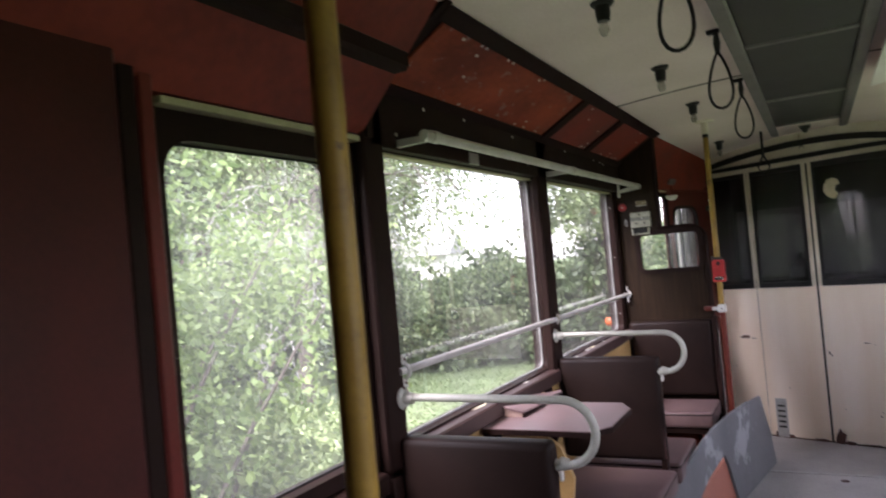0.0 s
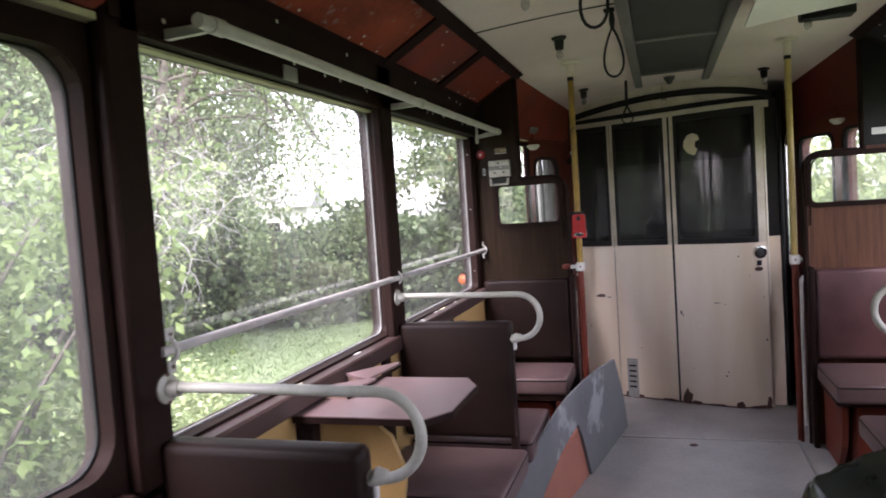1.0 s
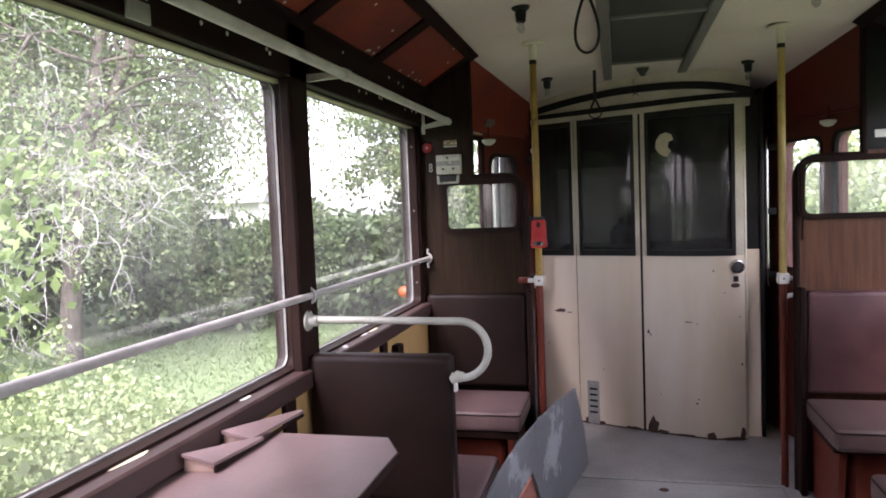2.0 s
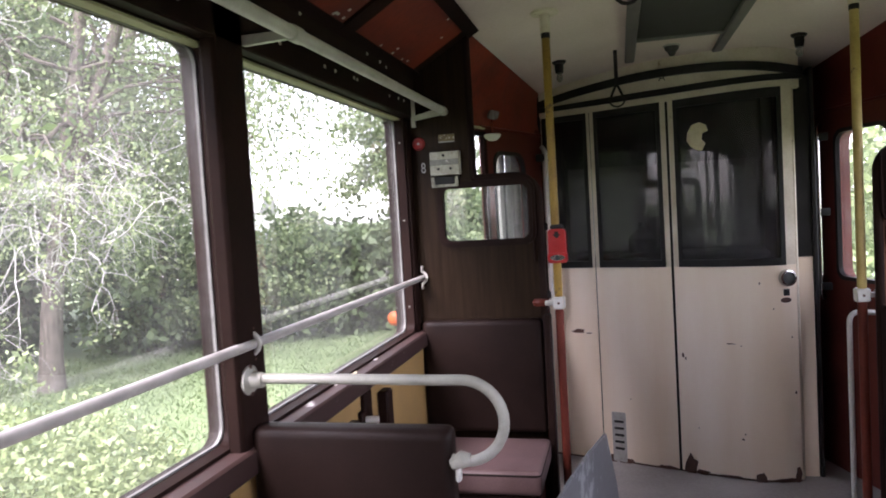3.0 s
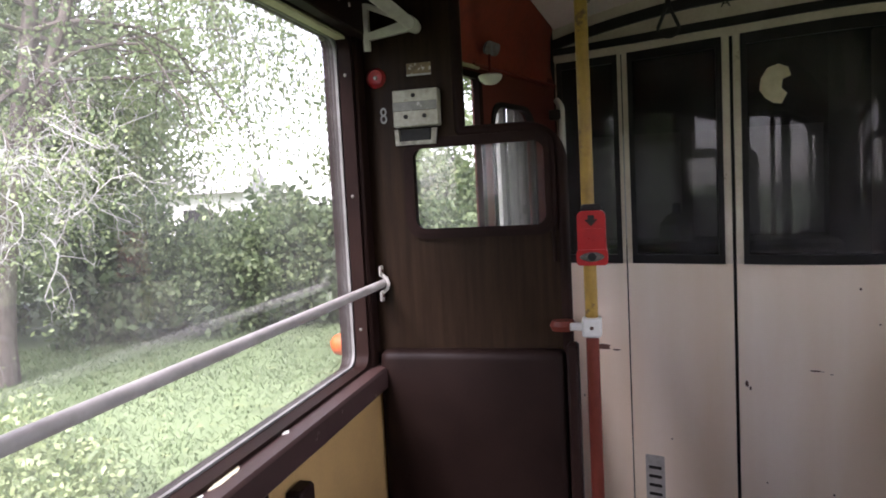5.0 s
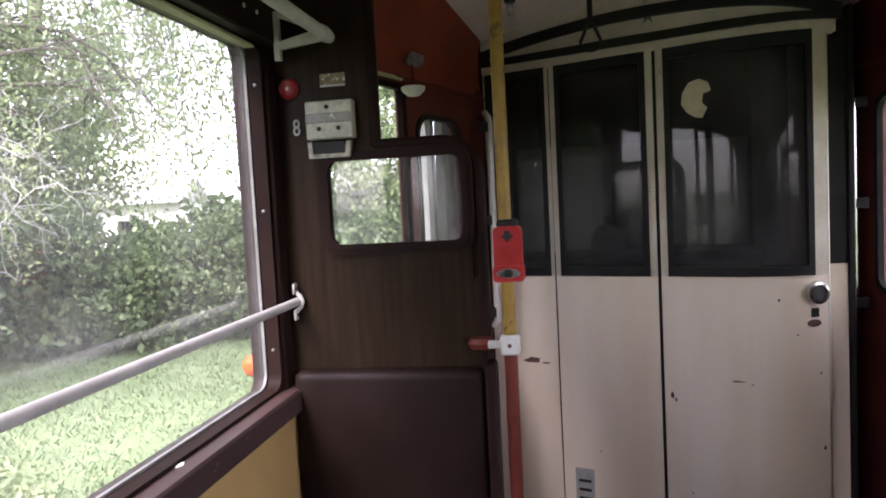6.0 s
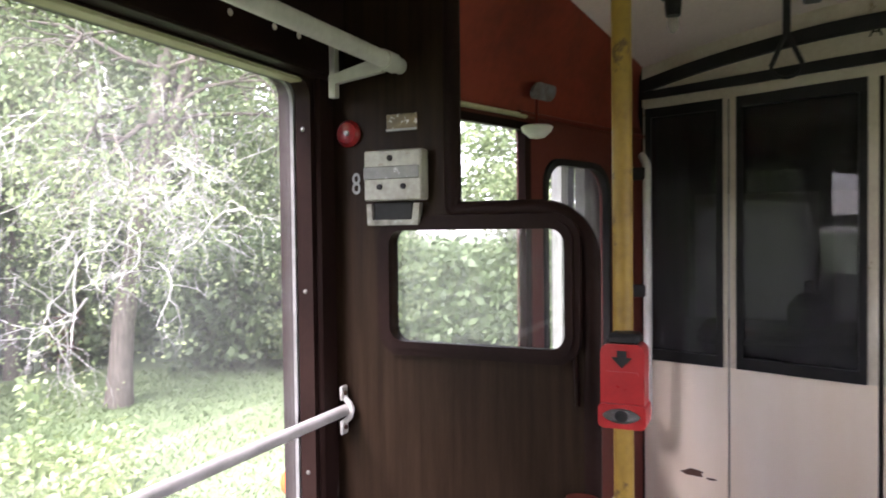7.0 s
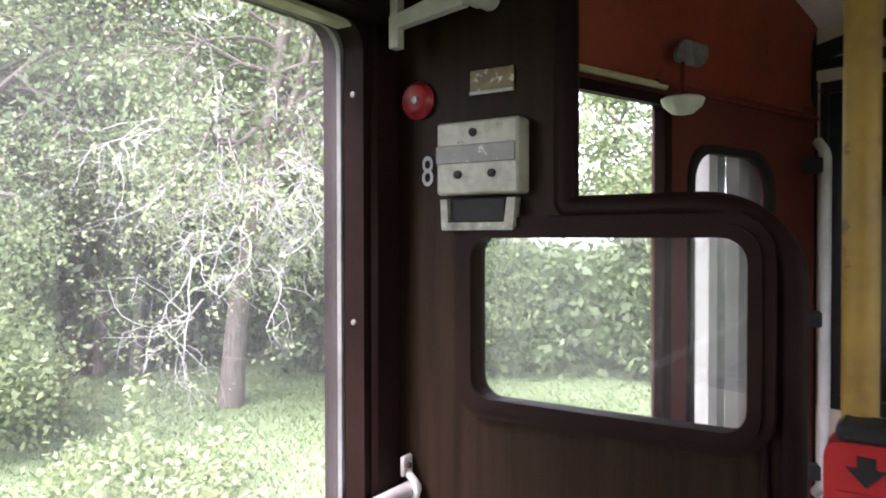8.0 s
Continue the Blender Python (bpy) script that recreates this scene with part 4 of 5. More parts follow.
for y0, y1 in ((0.0, 0.19), (0.15, 0.40)):
    # a thin board, wide and raised at its near end, running out to a point
    part("top", plate([(0.004, y0), (0.07, y0 + 0.012), (0.086, y1), (0.078, y1)], [], lambda a, b, d: (a, b, d + 0.034 - 0.3 * a), 0.0, 0.007), M_LAMINATE, rest, smooth=False)
    part("raw_end", plate([(0.004, 0.0), (0.068, 0.0), (0.068, 0.012), (0.006, 0.03)], [], lambda a, b, d, y=y0: (a, y + 0.006 + 0.18 * a + d, b), 0.0, 0.006), M_PAPER, rest, "raw broken wood", smooth=False)
part("foot", plate([(0.0, 0.0), (0.39, 0.0), (0.39, 0.006), (0.0, 0.012)], [], lambda a, b, d: (0.076 + 0.03 * a + d, 0.01 + a, b), -0.006, 0.0), M_BROWN, rest, smooth=False)

# the catch of a missing table under the next window
catch = thing("table_catch", (-1.074, 3.72, FLOOR + 0.53), "chipped white folding table catch with black blocks on the wall", "catch")
part("plate", box(-0.004, 0.012, -0.03, 0.03, 0.0, 0.2, 0.003), M_BROWN, catch)
part("block", box(0.0, 0.035, 0.14, 0.20, 0.08, 0.22, 0.006), M_BROWN, catch)
part("block", box(0.0, 0.03, -0.16, -0.09, 0.12, 0.2, 0.006), M_BROWN, catch)
part("pin", tube([(0.012, 0.0, 0.17), (0.05, 0.01, 0.17)], 0.012, 10), M_ENAMEL, catch, "white pin")
part("lever", tube([(0.03, 0.0, 0.165), (0.032, 0.005, 0.0), (0.04, 0.02, -0.03)], 0.007, 8), M_ENAMEL, catch, "white lever")


# ---- poles ----
def pole(x, y, z0, z1, name_label, low, mid, upper, top=None, r=0.0155):
    p = thing("pole", (x, y, z0), name_label, "pole", "grab poles")
    h = z1 - z0
    part("upper_tube", tube([(0, 0, mid - z0 + 0.001), (0, 0, (mid - z0 + h) / 2), (0, 0, h - 0.07)], r, 14), upper, p, "worn yellow paint")
    part("lower_tube", tube([(0, 0, 0.01), (0, 0, (mid - z0) / 2), (0, 0, mid - z0)], r + 0.0003, 14), low, p)
    part("top_sleeve", tube([(0, 0, h - 0.08), (0, 0, h - 0.002)], r + 0.0035, 14), top or M_CREAM_TRIM, p, "cream sleeve")
    part("ring", tube([(0, 0, h - 0.1), (0, 0, h - 0.081)], r + 0.0013, 14), M_BLACK, p, "dark gap under the sleeve")
    part("ceiling_flange", lathe([(0.0, h - 0.014), (0.05, h - 0.012), (0.052, h - 0.003), (0.0, h + 0.004)], 20), top or M_CREAM_TRIM, p)
    part("floor_flange", lathe([(0.0, 0.0), (0.045, 0.0), (0.04, 0.012), (0.02, 0.022), (0.0, 0.022)], 18), M_BROWN, p)
    return p


pl = pole(-0.53, 4.42, FLOOR, roof(-0.53, 4.42), "grab pole, yellow above and red-brown below", M_RED_POLE, 1.03, M_YELLOW)
pr = pole(0.525, 4.52, 0.0, roof(0.525, 4.52), "grab pole, pale yellow above and red-brown below", M_RED_POLE, 1.01, M_OCHRE)
pn = pole(-0.487, 0.748, FLOOR, roof(-0.487, 0.748), "worn yellow grab pole beside the entrance", M_YELLOW, 1.0, M_YELLOW, r=0.018)


def clamp(at, s):
    c = thing("pole_clamp", at, "white pipe clamp with a red-brown rubber paddle", "clamp", "pole clamps")
    part("clamp", box(-0.027, 0.027, -0.026, 0.026, -0.028, 0.028, 0.006), M_ENAMEL, c)
    part("arm", box(*sorted((0.0, s * 0.062)), -0.008, 0.008, -0.011, 0.011, 0.003), M_ENAMEL, c)
    part("paddle", lathe([(0, -0.016), (0.03, -0.015), (0.037, 0.0), (0.03, 0.015), (0, 0.016)], 18, pose(s * 0.082, 0.02, 0.0) @ Matrix.Diagonal((1.05, 0.75, 1.0, 1))), M_RED_POLE, c, "red-brown rubber paddle")
    part("screw", lathe([(0.006, 0), (0.005, 0.003), (0, 0.004)], 8, pose(0.0, -0.026, 0.0, 90, 0, 0)), M_RUST, c)
    c.scale = (0.85, 0.85, 0.85)
    return c


clamp((-0.53, 4.42, 1.045), -1)
clamp((0.525, 4.52, 1.03), 1)

# white hand rail beside each pole, by the steps
for s, x, y in ((-1, -0.592, 4.60), (1, 0.645, 5.10)):
    r = thing("step_rail", (x, y, 0.0), "slim white enamel hand rail beside the step", "rail", "step rails")
    part("rail", tube(bend([(0, 0.0, 0.02), (0, 0, 0.88 + 0.06 * (s < 0)), (s * 0.12, 0.02, 0.87 + 0.06 * (s < 0))], 0.05, 6), 0.0115, 12), M_ENAMEL, r)
    part("foot", lathe([(0.0, 0.0), (0.024, 0.0), (0.022, 0.025), (0.012, 0.04), (0, 0.04)], 14), M_ENAMEL, r)

# red ticket punch on the pole
punch = thing("ticket_punch", (-0.522, 4.392, 1.199), "red ticket punch with a black slot clamped to the pole", "ticket punch")
part("body", plate(rounded(-0.046, 0.046, 0.0, 0.19, (0.012, 0.012, 0.02, 0.02)), [], on_y, -0.035, 0.022), M_SIGNAL_RED, punch, "signal red case")
part("lower_case", plate(rounded(-0.05, 0.05, 0.0, 0.055, 0.012), [], on_y, -0.042, 0.024), M_SIGNAL_RED, punch)
part("cap", box(-0.034, 0.034, -0.03, 0.03, 0.186, 0.212, 0.008), M_BLACK, punch, "black cap")
part("slot", plate(rounded(-0.034, 0.034, 0.118, 0.128, 0.004), [], on_y, -0.038, -0.034), M_SIGNAL_RED, punch)
part("arrow", plate([(-0.01, 0.175), (0.01, 0.175), (0.01, 0.16), (0.022, 0.16), (0.0, 0.136), (-0.022, 0.16), (-0.01, 0.16)], [], on_y, -0.0375, -0.0345), M_BLACK, punch, "black arrow mark")
eye = [(0.04 * math.cos(radians(a)), 0.03 + 0.017 * math.sin(radians(a)) * (0.6 + 0.4 * abs(math.sin(radians(a))))) for a in range(0, 360, 15)]
part("slot_plate", plate(eye, [], on_y, -0.0455, -0.0415), M_CHROME, punch, "worn metal slot plate")
part("opening", lathe([(0.0, 0.0), (0.014, 0.0), (0.013, 0.002), (0, 0.002)], 16, pose(0, -0.0455, 0.03, 90, 0, 0)), M_BLACK, punch)

punch.scale = (0.70, 0.8, 0.66)

# ---- ceiling lamps and hanging straps ----
def ceiling_lamp(x, y):
    z = roof(x, y)
    c = thing("ceiling_lamp", (x, y, z), "bare clear bulb in a black socket on the ceiling", "lamp", "bare bulbs on the ceiling")
    part("rose", lathe([(0.0, -0.012), (0.028, -0.012), (0.034, -0.004), (0.034, 0.002), (0, 0.002)], 16), M_BLACK, c)
    part("socket", lathe([(0.0, -0.055), (0.018, -0.055), (0.021, -0.03), (0.021, -0.01), (0, -0.01)], 16), M_BLACK, c)
    part("bulb", lathe([(0.0, -0.098), (0.008, -0.096), (0.015, -0.085), (0.016, -0.075), (0.012, -0.06), (0.01, -0.054), (0, -0.054)], 16), M_BULB, c, "clear glass bulb")
    return c


for x, y in ((-0.485, 1.2), (-0.487, 2.07), (-0.497, 2.95), (-0.505, 3.83), (-0.54, 5.2), (0.505, 5.19)):
    ceiling_lamp(x, y)
lamp_r = ceiling_lamp(0.50, 3.86)
lamp_r["label"] = "bare bulb in a black socket on a black plate"
part("plate", box(-0.03, 0.17, -0.04, 0.04, -0.06, 0.004, 0.006), M_BLACK, lamp_r)


def strap(x, y, drop):
    z = roof(x, y)
    s = thing("hanging_strap", (x, y, z), "black hanging strap with a loop on the ceiling rail", "strap", "hanging straps")
    part("mount", box(-0.03, 0.012, -0.014, 0.014, -0.014, 0.004, 0.004), M_BLACK, s)
    part("stem", tube([(0, 0, -0.01), (0, 0, -0.045), (0.0, 0, -0.085)], 0.009, 8, None, [0.007, 0.012, 0.007]), M_BLACK, s)
    w, top = 0.05, -0.08
    loop = [(w * math.sin(2 * math.pi * k / 24) * (0.25 + 0.75 * (1 - math.cos(2 * math.pi * k / 24)) / 2) ** 0.8, 0.0, top - drop * (1 - math.cos(2 * math.pi * k / 24)) / 2) for k in range(25)]
    part("loop", tube(loop, 0.0048, 8), M_BLACK, s, "black rubber loop")
    return s


for y in (1.78, 2.64, 3.51):
    strap(-0.255, y, 0.185)
hook = thing("hanging_strap", (-0.28, 5.2, roof(-0.28, 5.2)), "black strap with a triangular handle in the vestibule", "strap", "hanging straps")
part("stem", box(-0.009, 0.009, -0.004, 0.004, -0.165, 0.004, 0.003), M_BLACK, hook)
for k in (-1, 1):
    part("handle", tube([(0, 0, -0.155), (k * 0.014, 0, -0.185), (k * 0.034, 0, -0.232)], 0.006, 8), M_BLACK, hook)
part("ring", tube([(0.034 * math.cos(a / 12 * math.pi), 0.0, -0.232 - 0.03 * math.sin(a / 12 * math.pi)) for a in range(13)], 0.004, 8), M_BLACK, hook)
knob = thing("ceiling_vent", (-0.022, 5.27, roof(0, 5.27)), "small dark round vent on the ceiling over the doors", "vent")
part("dome", lathe([(0.0, -0.05), (0.012, -0.048), (0.02, -0.03), (0.032, -0.018), (0.034, 0.0), (0, 0.002)], 16), M_DARK, knob)
part("rim", lathe([(0.036, -0.006), (0.04, -0.003), (0.04, 0.002), (0.03, 0.002)], 18), M_ALU, knob)

# ---- fittings on the partition by the window ----
PY = PART_Y0 - 0.001
box_t = thing("switch_box", (-0.943, PY, 1.599), "off-white junction box with three dark screws on the partition", "switch box")
part("case", box(-0.061, 0.057, -0.032, 0.0, -0.046, 0.046, 0.003), M_BOX, box_t)
part("label_band", box(-0.0605, 0.054, -0.0345, -0.0322, -0.007, 0.016, 0.001), M_BAND, box_t, "scuffed grey label band")
for x, z in ((-0.006, 0.031), (-0.028, -0.021), (0.021, -0.021)):
    part("screw", lathe([(0.0055, 0), (0.005, 0.003), (0, 0.004)], 12, pose(x, -0.032, z, 90, 0, 0)), M_BLACK, box_t)
tray = thing("ticket_tray", (-0.95, PY, 1.508), "white wire holder with a black plate under the switch box", "holder")
part("frame", plate([(-0.056, 0.04), (-0.054, 0.0), (0.05, 0.0), (0.054, 0.04), (0.042, 0.04), (0.038, 0.01), (-0.044, 0.01), (-0.046, 0.04)], [], on_y, -0.02, -0.006), M_TRAY, tray, smooth=False)
part("plate", box(-0.043, 0.037, -0.014, 0.0, 0.01, 0.042, 0.002), M_BLACK, tray, "black plate")
button = thing("red_button", (-1.052, PY, 1.684), "red emergency button with a metal centre", "button")
part("dish", lathe([(0.0, 0.0), (0.024, 0.0), (0.026, 0.006), (0.02, 0.014), (0.012, 0.01), (0, 0.01)], 20, pose(0, 0, 0, 90, 0, 0)), M_BUTTON, button)
part("centre", lathe([(0.0055, 0.009), (0.0045, 0.015), (0, 0.016)], 12, pose(0, 0, 0, 90, 0, 0)), M_ALU, button, "metal centre")
plate_t = thing("name_plate", (-0.939, PY, 1.698), "small worn metal plate on the partition", "plate")
part("plate", box(-0.032, 0.032, -0.003, 0.0, -0.016, 0.016, 0.001), M_PLATE, plate_t)
part("edge", box(-0.032, 0.032, -0.005, -0.003, -0.016, -0.0115, 0.0005), M_GREY_TAPE, plate_t, "bright lower edge")
eight = text_mesh("seat_number", "8", 0.058, pose(-1.039, PY - 0.001, 1.586, 90, 0, 0) @ Matrix.Diagonal((0.7, 1, 1, 1)), M_GREY_TAPE)
tagged(eight, "white painted seat number 8 on the partition", "numeral")
# the same kind of things on the other partition
for x, w in ((0.905, 0.036), (0.99, 0.028)):
    p = thing("name_plate", (x, PY - 0.0035, 1.635), "small pale plate on the red-brown partition", "plate")
    part("plate", box(-w, w, -0.003, 0, -0.016, 0.016, 0.001), M_WHITE, p)
b2 = copy_thing(button, pose(1.0, PY - 0.0035, 1.725))

# vestibule lamps on the red panels
for s, x, y in ((-1, -0.85, 5.03), (1, 0.86, 5.10)):
    v = thing("wall_lamp", (x, y, 1.785), "small white glass wall lamp on the red panel", "lamp", "vestibule lamps")
    part("arm", box(-0.004, 0.004, -0.004, 0.004, -0.03, 0.04, 0.002), M_RED_DARK, v)
    part("shade", lathe([(0.0, -0.06), (0.02, -0.056), (0.036, -0.042), (0.04, -0.03), (0.034, -0.026), (0, -0.024)], 20), M_WHITE, v, "white glass shade")
dec = thing("sticker", (-0.852, 5.10, 1.855), "faded blue oval sticker on the red panel", "sticker")
part("sticker", plate(rounded(-0.05, 0.05, -0.02, 0.02, 0.0195, 8), [], lambda a, b, d: (0.3 * a + 0.37 * b + d, a, b), -0.004, 0.003), M_DECAL, dec, smooth=False)

# upright handles at the vestibule corners
for s in (-1, 1):
    v = thing("door_handle", (s * 0.665, 5.60, 0.0), "upright chromed grab handle in the vestibule corner", "handle", "vestibule handles")
    part("rail", tube(bend([(s * 0.02, 0.03, 0.87), (0, 0, 0.9), (0, 0, 1.70), (s * 0.02, 0.03, 1.73)], 0.02, 4), 0.013, 12), M_CHROME if s > 0 else M_ENAMEL, v)
    for z in (0.93, 1.3, 1.67):
        part("bracket", box(*sorted((0.0, s * 0.05)), -0.012, 0.012, z - 0.02, z + 0.02, 0.004), M_BLACK, v)

# ---- fittings on the cab doors ----
def on_bulk(x, z, d=0.0):
    dx = 0.02
    nrm = Vector((bulk_s(x + dx) - bulk_s(x - dx), -2 * dx, 0)).normalized()
    return Matrix.Translation((x, bulk_s(x), z)) @ nrm.to_track_quat("Z", "Y").to_matrix().to_4x4() @ Matrix.Translation((0, 0, d))


part("lock", lathe([(0.0, 0.01), (0.026, 0.01), (0.03, 0.022), (0.039, 0.02), (0.042, 0.0), (0, 0.0)], 24, on_bulk(0.47, 1.0)), M_CHROME, cab_c, "round chrome lock rosette")
part("keyhole", lathe([(0.0, 0.0), (0.027, 0.011), (0.02, 0.014), (0, 0.014)], 16, on_bulk(0.47, 1.0)), M_DARK, cab_c)
part("latch", lathe([(0.0, 0.0), (0.02, 0.001), (0.018, 0.005), (0, 0.006)], 16, on_bulk(0.462, 0.893) @ Matrix.Diagonal((1.3, 0.65, 1, 1))), M_RUST, cab_c)
part("latch", box(-0.014, 0.014, -0.016, 0.016, 0.0, 0.004, 0.001), M_BLACK, cab_c).matrix_basis = on_bulk(0.465, 0.93)
grille = thing("vent_grille", (0, 0, 0), "grey slotted metal vent at the foot of the cab door", "vent")
gm = on_bulk(-0.345, 0.126) @ Matrix.Diagonal((1.03, 1.42, 1, 1))
holes = [rounded(-0.026, 0.026, -0.04 + 0.026 * k, -0.03 + 0.026 * k, 0.004, 3) for k in range(5)]
part("plate", plate(rounded(-0.037, 0.037, -0.085, 0.105, 0.005), holes, lambda a, b, d: gm @ Vector((a, b, d)), 0.0, 0.003), M_GREY_TAPE, grille)
part("backing", plate(rounded(-0.034, 0.034, -0.08, 0.1, 0.004), [], lambda a, b, d: gm @ Vector((a, b, d)), -0.001, 0.0006), M_BLACK, grille)
sign = text_mesh("end_sign", "A", 0.05, pose(-0.056, bulk_s(-0.056) - 0.002, 2.02, 90, 0, 0), M_BLACK)
tagged(sign, "black letter A on the cream band over the doors", "letter")
splash = [(0.02, 0.075), (0.055, 0.06), (0.065, 0.03), (0.035, 0.02), (0.03, -0.01), (0.05, -0.03), (0.03, -0.065), (0.0, -0.06), (-0.03, -0.04), (-0.05, -0.01), (-0.045, 0.03), (-0.02, 0.065)]
part("paint_splash", plate([(a * 0.9, b) for a, b in splash], [], lambda a, b, d: on_bulk(0.088, 1.702) @ Vector((a, b, d)), -0.0085, -0.006), M_PAINT_SPLASH, cab_c, "splash of cream paint on the glass", smooth=False)


def chip(x, z, w, h, parent, seed):
    """A flake of missing paint."""
    rnd = random.Random(seed)
    loop = [(w * math.cos(2 * math.pi * k / 11) * rnd.uniform(0.55, 1.1), h * math.sin(2 * math.pi * k / 11) * rnd.uniform(0.55, 1.1)) for k in range(11)]
    m = on_bulk(x, z)
    part("paint_chip", plate(loop, [], lambda a, b, d: m @ Vector((a, b, d)), -0.001, 0.0012), M_RUST, parent, "bare patch where the paint has chipped off", smooth=False)


for i, (x, z, w, h, par) in enumerate((
        (-0.538, 0.712, 0.042, 0.015, cab_a), (-0.485, 0.702, 0.022, 0.004, cab_a), (-0.621, 0.497, 0.004, 0.006, cab_a),
        (-0.319, 0.012, 0.05, 0.026, cab_b), (-0.114, 0.012, 0.06, 0.012, cab_b), (-0.385, 0.016, 0.02, 0.035, cab_b), (-0.278, 0.355, 0.004, 0.004, cab_b),
        (0.010, 0.03, 0.036, 0.07, cab_c), (0.061, 0.012, 0.045, 0.018, cab_c), (0.324, 0.012, 0.035, 0.035, cab_c), (0.495, 0.038, 0.016, 0.06, cab_c), (0.44, 0.012, 0.07, 0.014, cab_c), (0.194, 0.012, 0.06, 0.008, cab_c),
        (-0.01, 0.610, 0.008, 0.014, cab_c), (0.002, 0.594, 0.005, 0.009, cab_c), (0.208, 0.68, 0.026, 0.003, cab_c), (0.255, 0.671, 0.006, 0.002, cab_c), (0.259, 0.232, 0.005, 0.005, cab_c), (0.249, 0.206, 0.008, 0.006, cab_c), (0.345, 0.977, 0.004, 0.007, cab_c), (0.404, 0.852, 0.004, 0.004, cab_c), (0.485, 0.713, 0.004, 0.005, cab_c), (0.495, 0.441, 0.006, 0.008, cab_c), (0.051, 0.239, 0.004, 0.004, cab_c))):
    chip(x, z, w, h, par, 100 + i)

# ---- loose things in the aisle ----
# a grey painted sheet-metal arch leaning along the seat ends
def lean(u, z, d):
    """u: metres back from the front tip along the sheet."""
    return (-0.394 - 0.175 * u + d, 4.39 - 0.985 * u, z)


arch = [(-0.045, 0.54), (0.2, 0.556), (0.5, 0.562), (0.78, 0.553), (0.95, 0.53), (1.17, 0.482), (1.42, 0.39), (1.62, 0.26), (1.75, 0.112), (1.42, 0.112), (1.3, 0.2), (1.12, 0.28), (0.9, 0.36), (0.655, 0.40), (0.60, 0.33), (0.48, 0.105), (-0.27, 0.105), (-0.2, 0.3)]
guard = thing("metal_guard", (0, 0, 0), "grey painted sheet-metal mudguard leaning against the seats", "mudguard")
part("sheet", plate(arch, [], lean, -0.006, 0.006), M_ZINC, guard, "scratched blue-grey paint", smooth=False)
part("rim", tube([lean(u, z, 0) for u, z in arch[1:9]], 0.007, 8), M_ZINC, guard)
board = thing("board", (0, 0, 0), "faded red board standing behind the grey guard", "board")
part("board", plate([(0.40, 0.102), (0.6, 0.37), (0.9, 0.325), (1.12, 0.245), (1.28, 0.17), (1.35, 0.102)], [], lambda u, z, d: lean(u, z, d - 0.009), -0.012, 0.0), M_ORANGE_BOARD, board, smooth=False)


def bag():
    own = bmesh.new()
    bmesh.ops.create_icosphere(own, subdivisions=5, radius=1.0)
    for v in own.verts:
        p = v.co.copy()
        f = 1 + 0.16 * noise.noise(p * 1.7 + Vector((3, 1, 0))) + 0.07 * abs(noise.noise(p * 4.5)) + 0.035 * noise.noise(p * 11)
        v.co = Vector((math.copysign(abs(p.x) ** 0.75, p.x) * 0.32 * f * (1.06 - 0.15 * p.z), p.y * 0.26 * f * (1.1 - 0.25 * p.z), max(0.0, 0.42 + math.copysign(abs(p.z) ** 0.8, p.z) * 0.45 * f)))
    return own


sack = thing("plastic_sack", (0.43, 1.98, FLOOR), "tall crumpled black-green plastic sack standing by the seats", "sack")
part("film", bag(), M_BAG, sack)

# amber side lamp on the outside
amber = thing("side_marker", (-OUT, 4.475, 0.99), "round orange side marker lamp on the outer wall", "lamp")
part("lens", lathe([(0.0, 0.055), (0.015, 0.054), (0.026, 0.045), (0.03, 0.03), (0.03, 0.004), (0, 0.004)], 20, pose(0, 0, 0, 0, -90, 0)), M_AMBER, amber, "amber lens")
part("base", lathe([(0.0, 0.0), (0.036, 0.0), (0.034, 0.008), (0, 0.008)], 20, pose(0, 0, 0, 0, -90, 0)), M_BLACK, amber)
# corner catch at the end of the window ledge
latch = thing("window_catch", (-1.094, 4.455, 0.93), "worn steel window catch in the corner of the ledge", "catch")
part("strip", tube([(0, -0.02, -0.02), (0.004, 0.0, 0.03), (0.0, 0.006, 0.1)], 0.009, 8), M_CHROME, latch)


# ---- outside ----
def sheet():
    own = bmesh.new()
    n = 60
    grid = []
    for j in range(n + 1):
        row = []
        for i in range(n + 1):
            u, v = (i / n * 2 - 1), (j / n * 2 - 1)
            x, y = 260 * u * abs(u) ** 1.4, 8 + 260 * v * abs(v) ** 1.4
            z = GROUND + 0.06 * noise.noise((x * 0.35, y * 0.35, 0)) if abs(x) < 40 else GROUND
            row.append(own.verts.new((x, y, z)))
        grid.append(row)
    for a, b in zip(grid, grid[1:]):
        for i in range(n):
            own.faces.new((a[i], a[i + 1], b[i + 1], b[i]))
    return own


setting("ground", sheet(), M_GROUND, "uneven green lawn with paler worn patches")


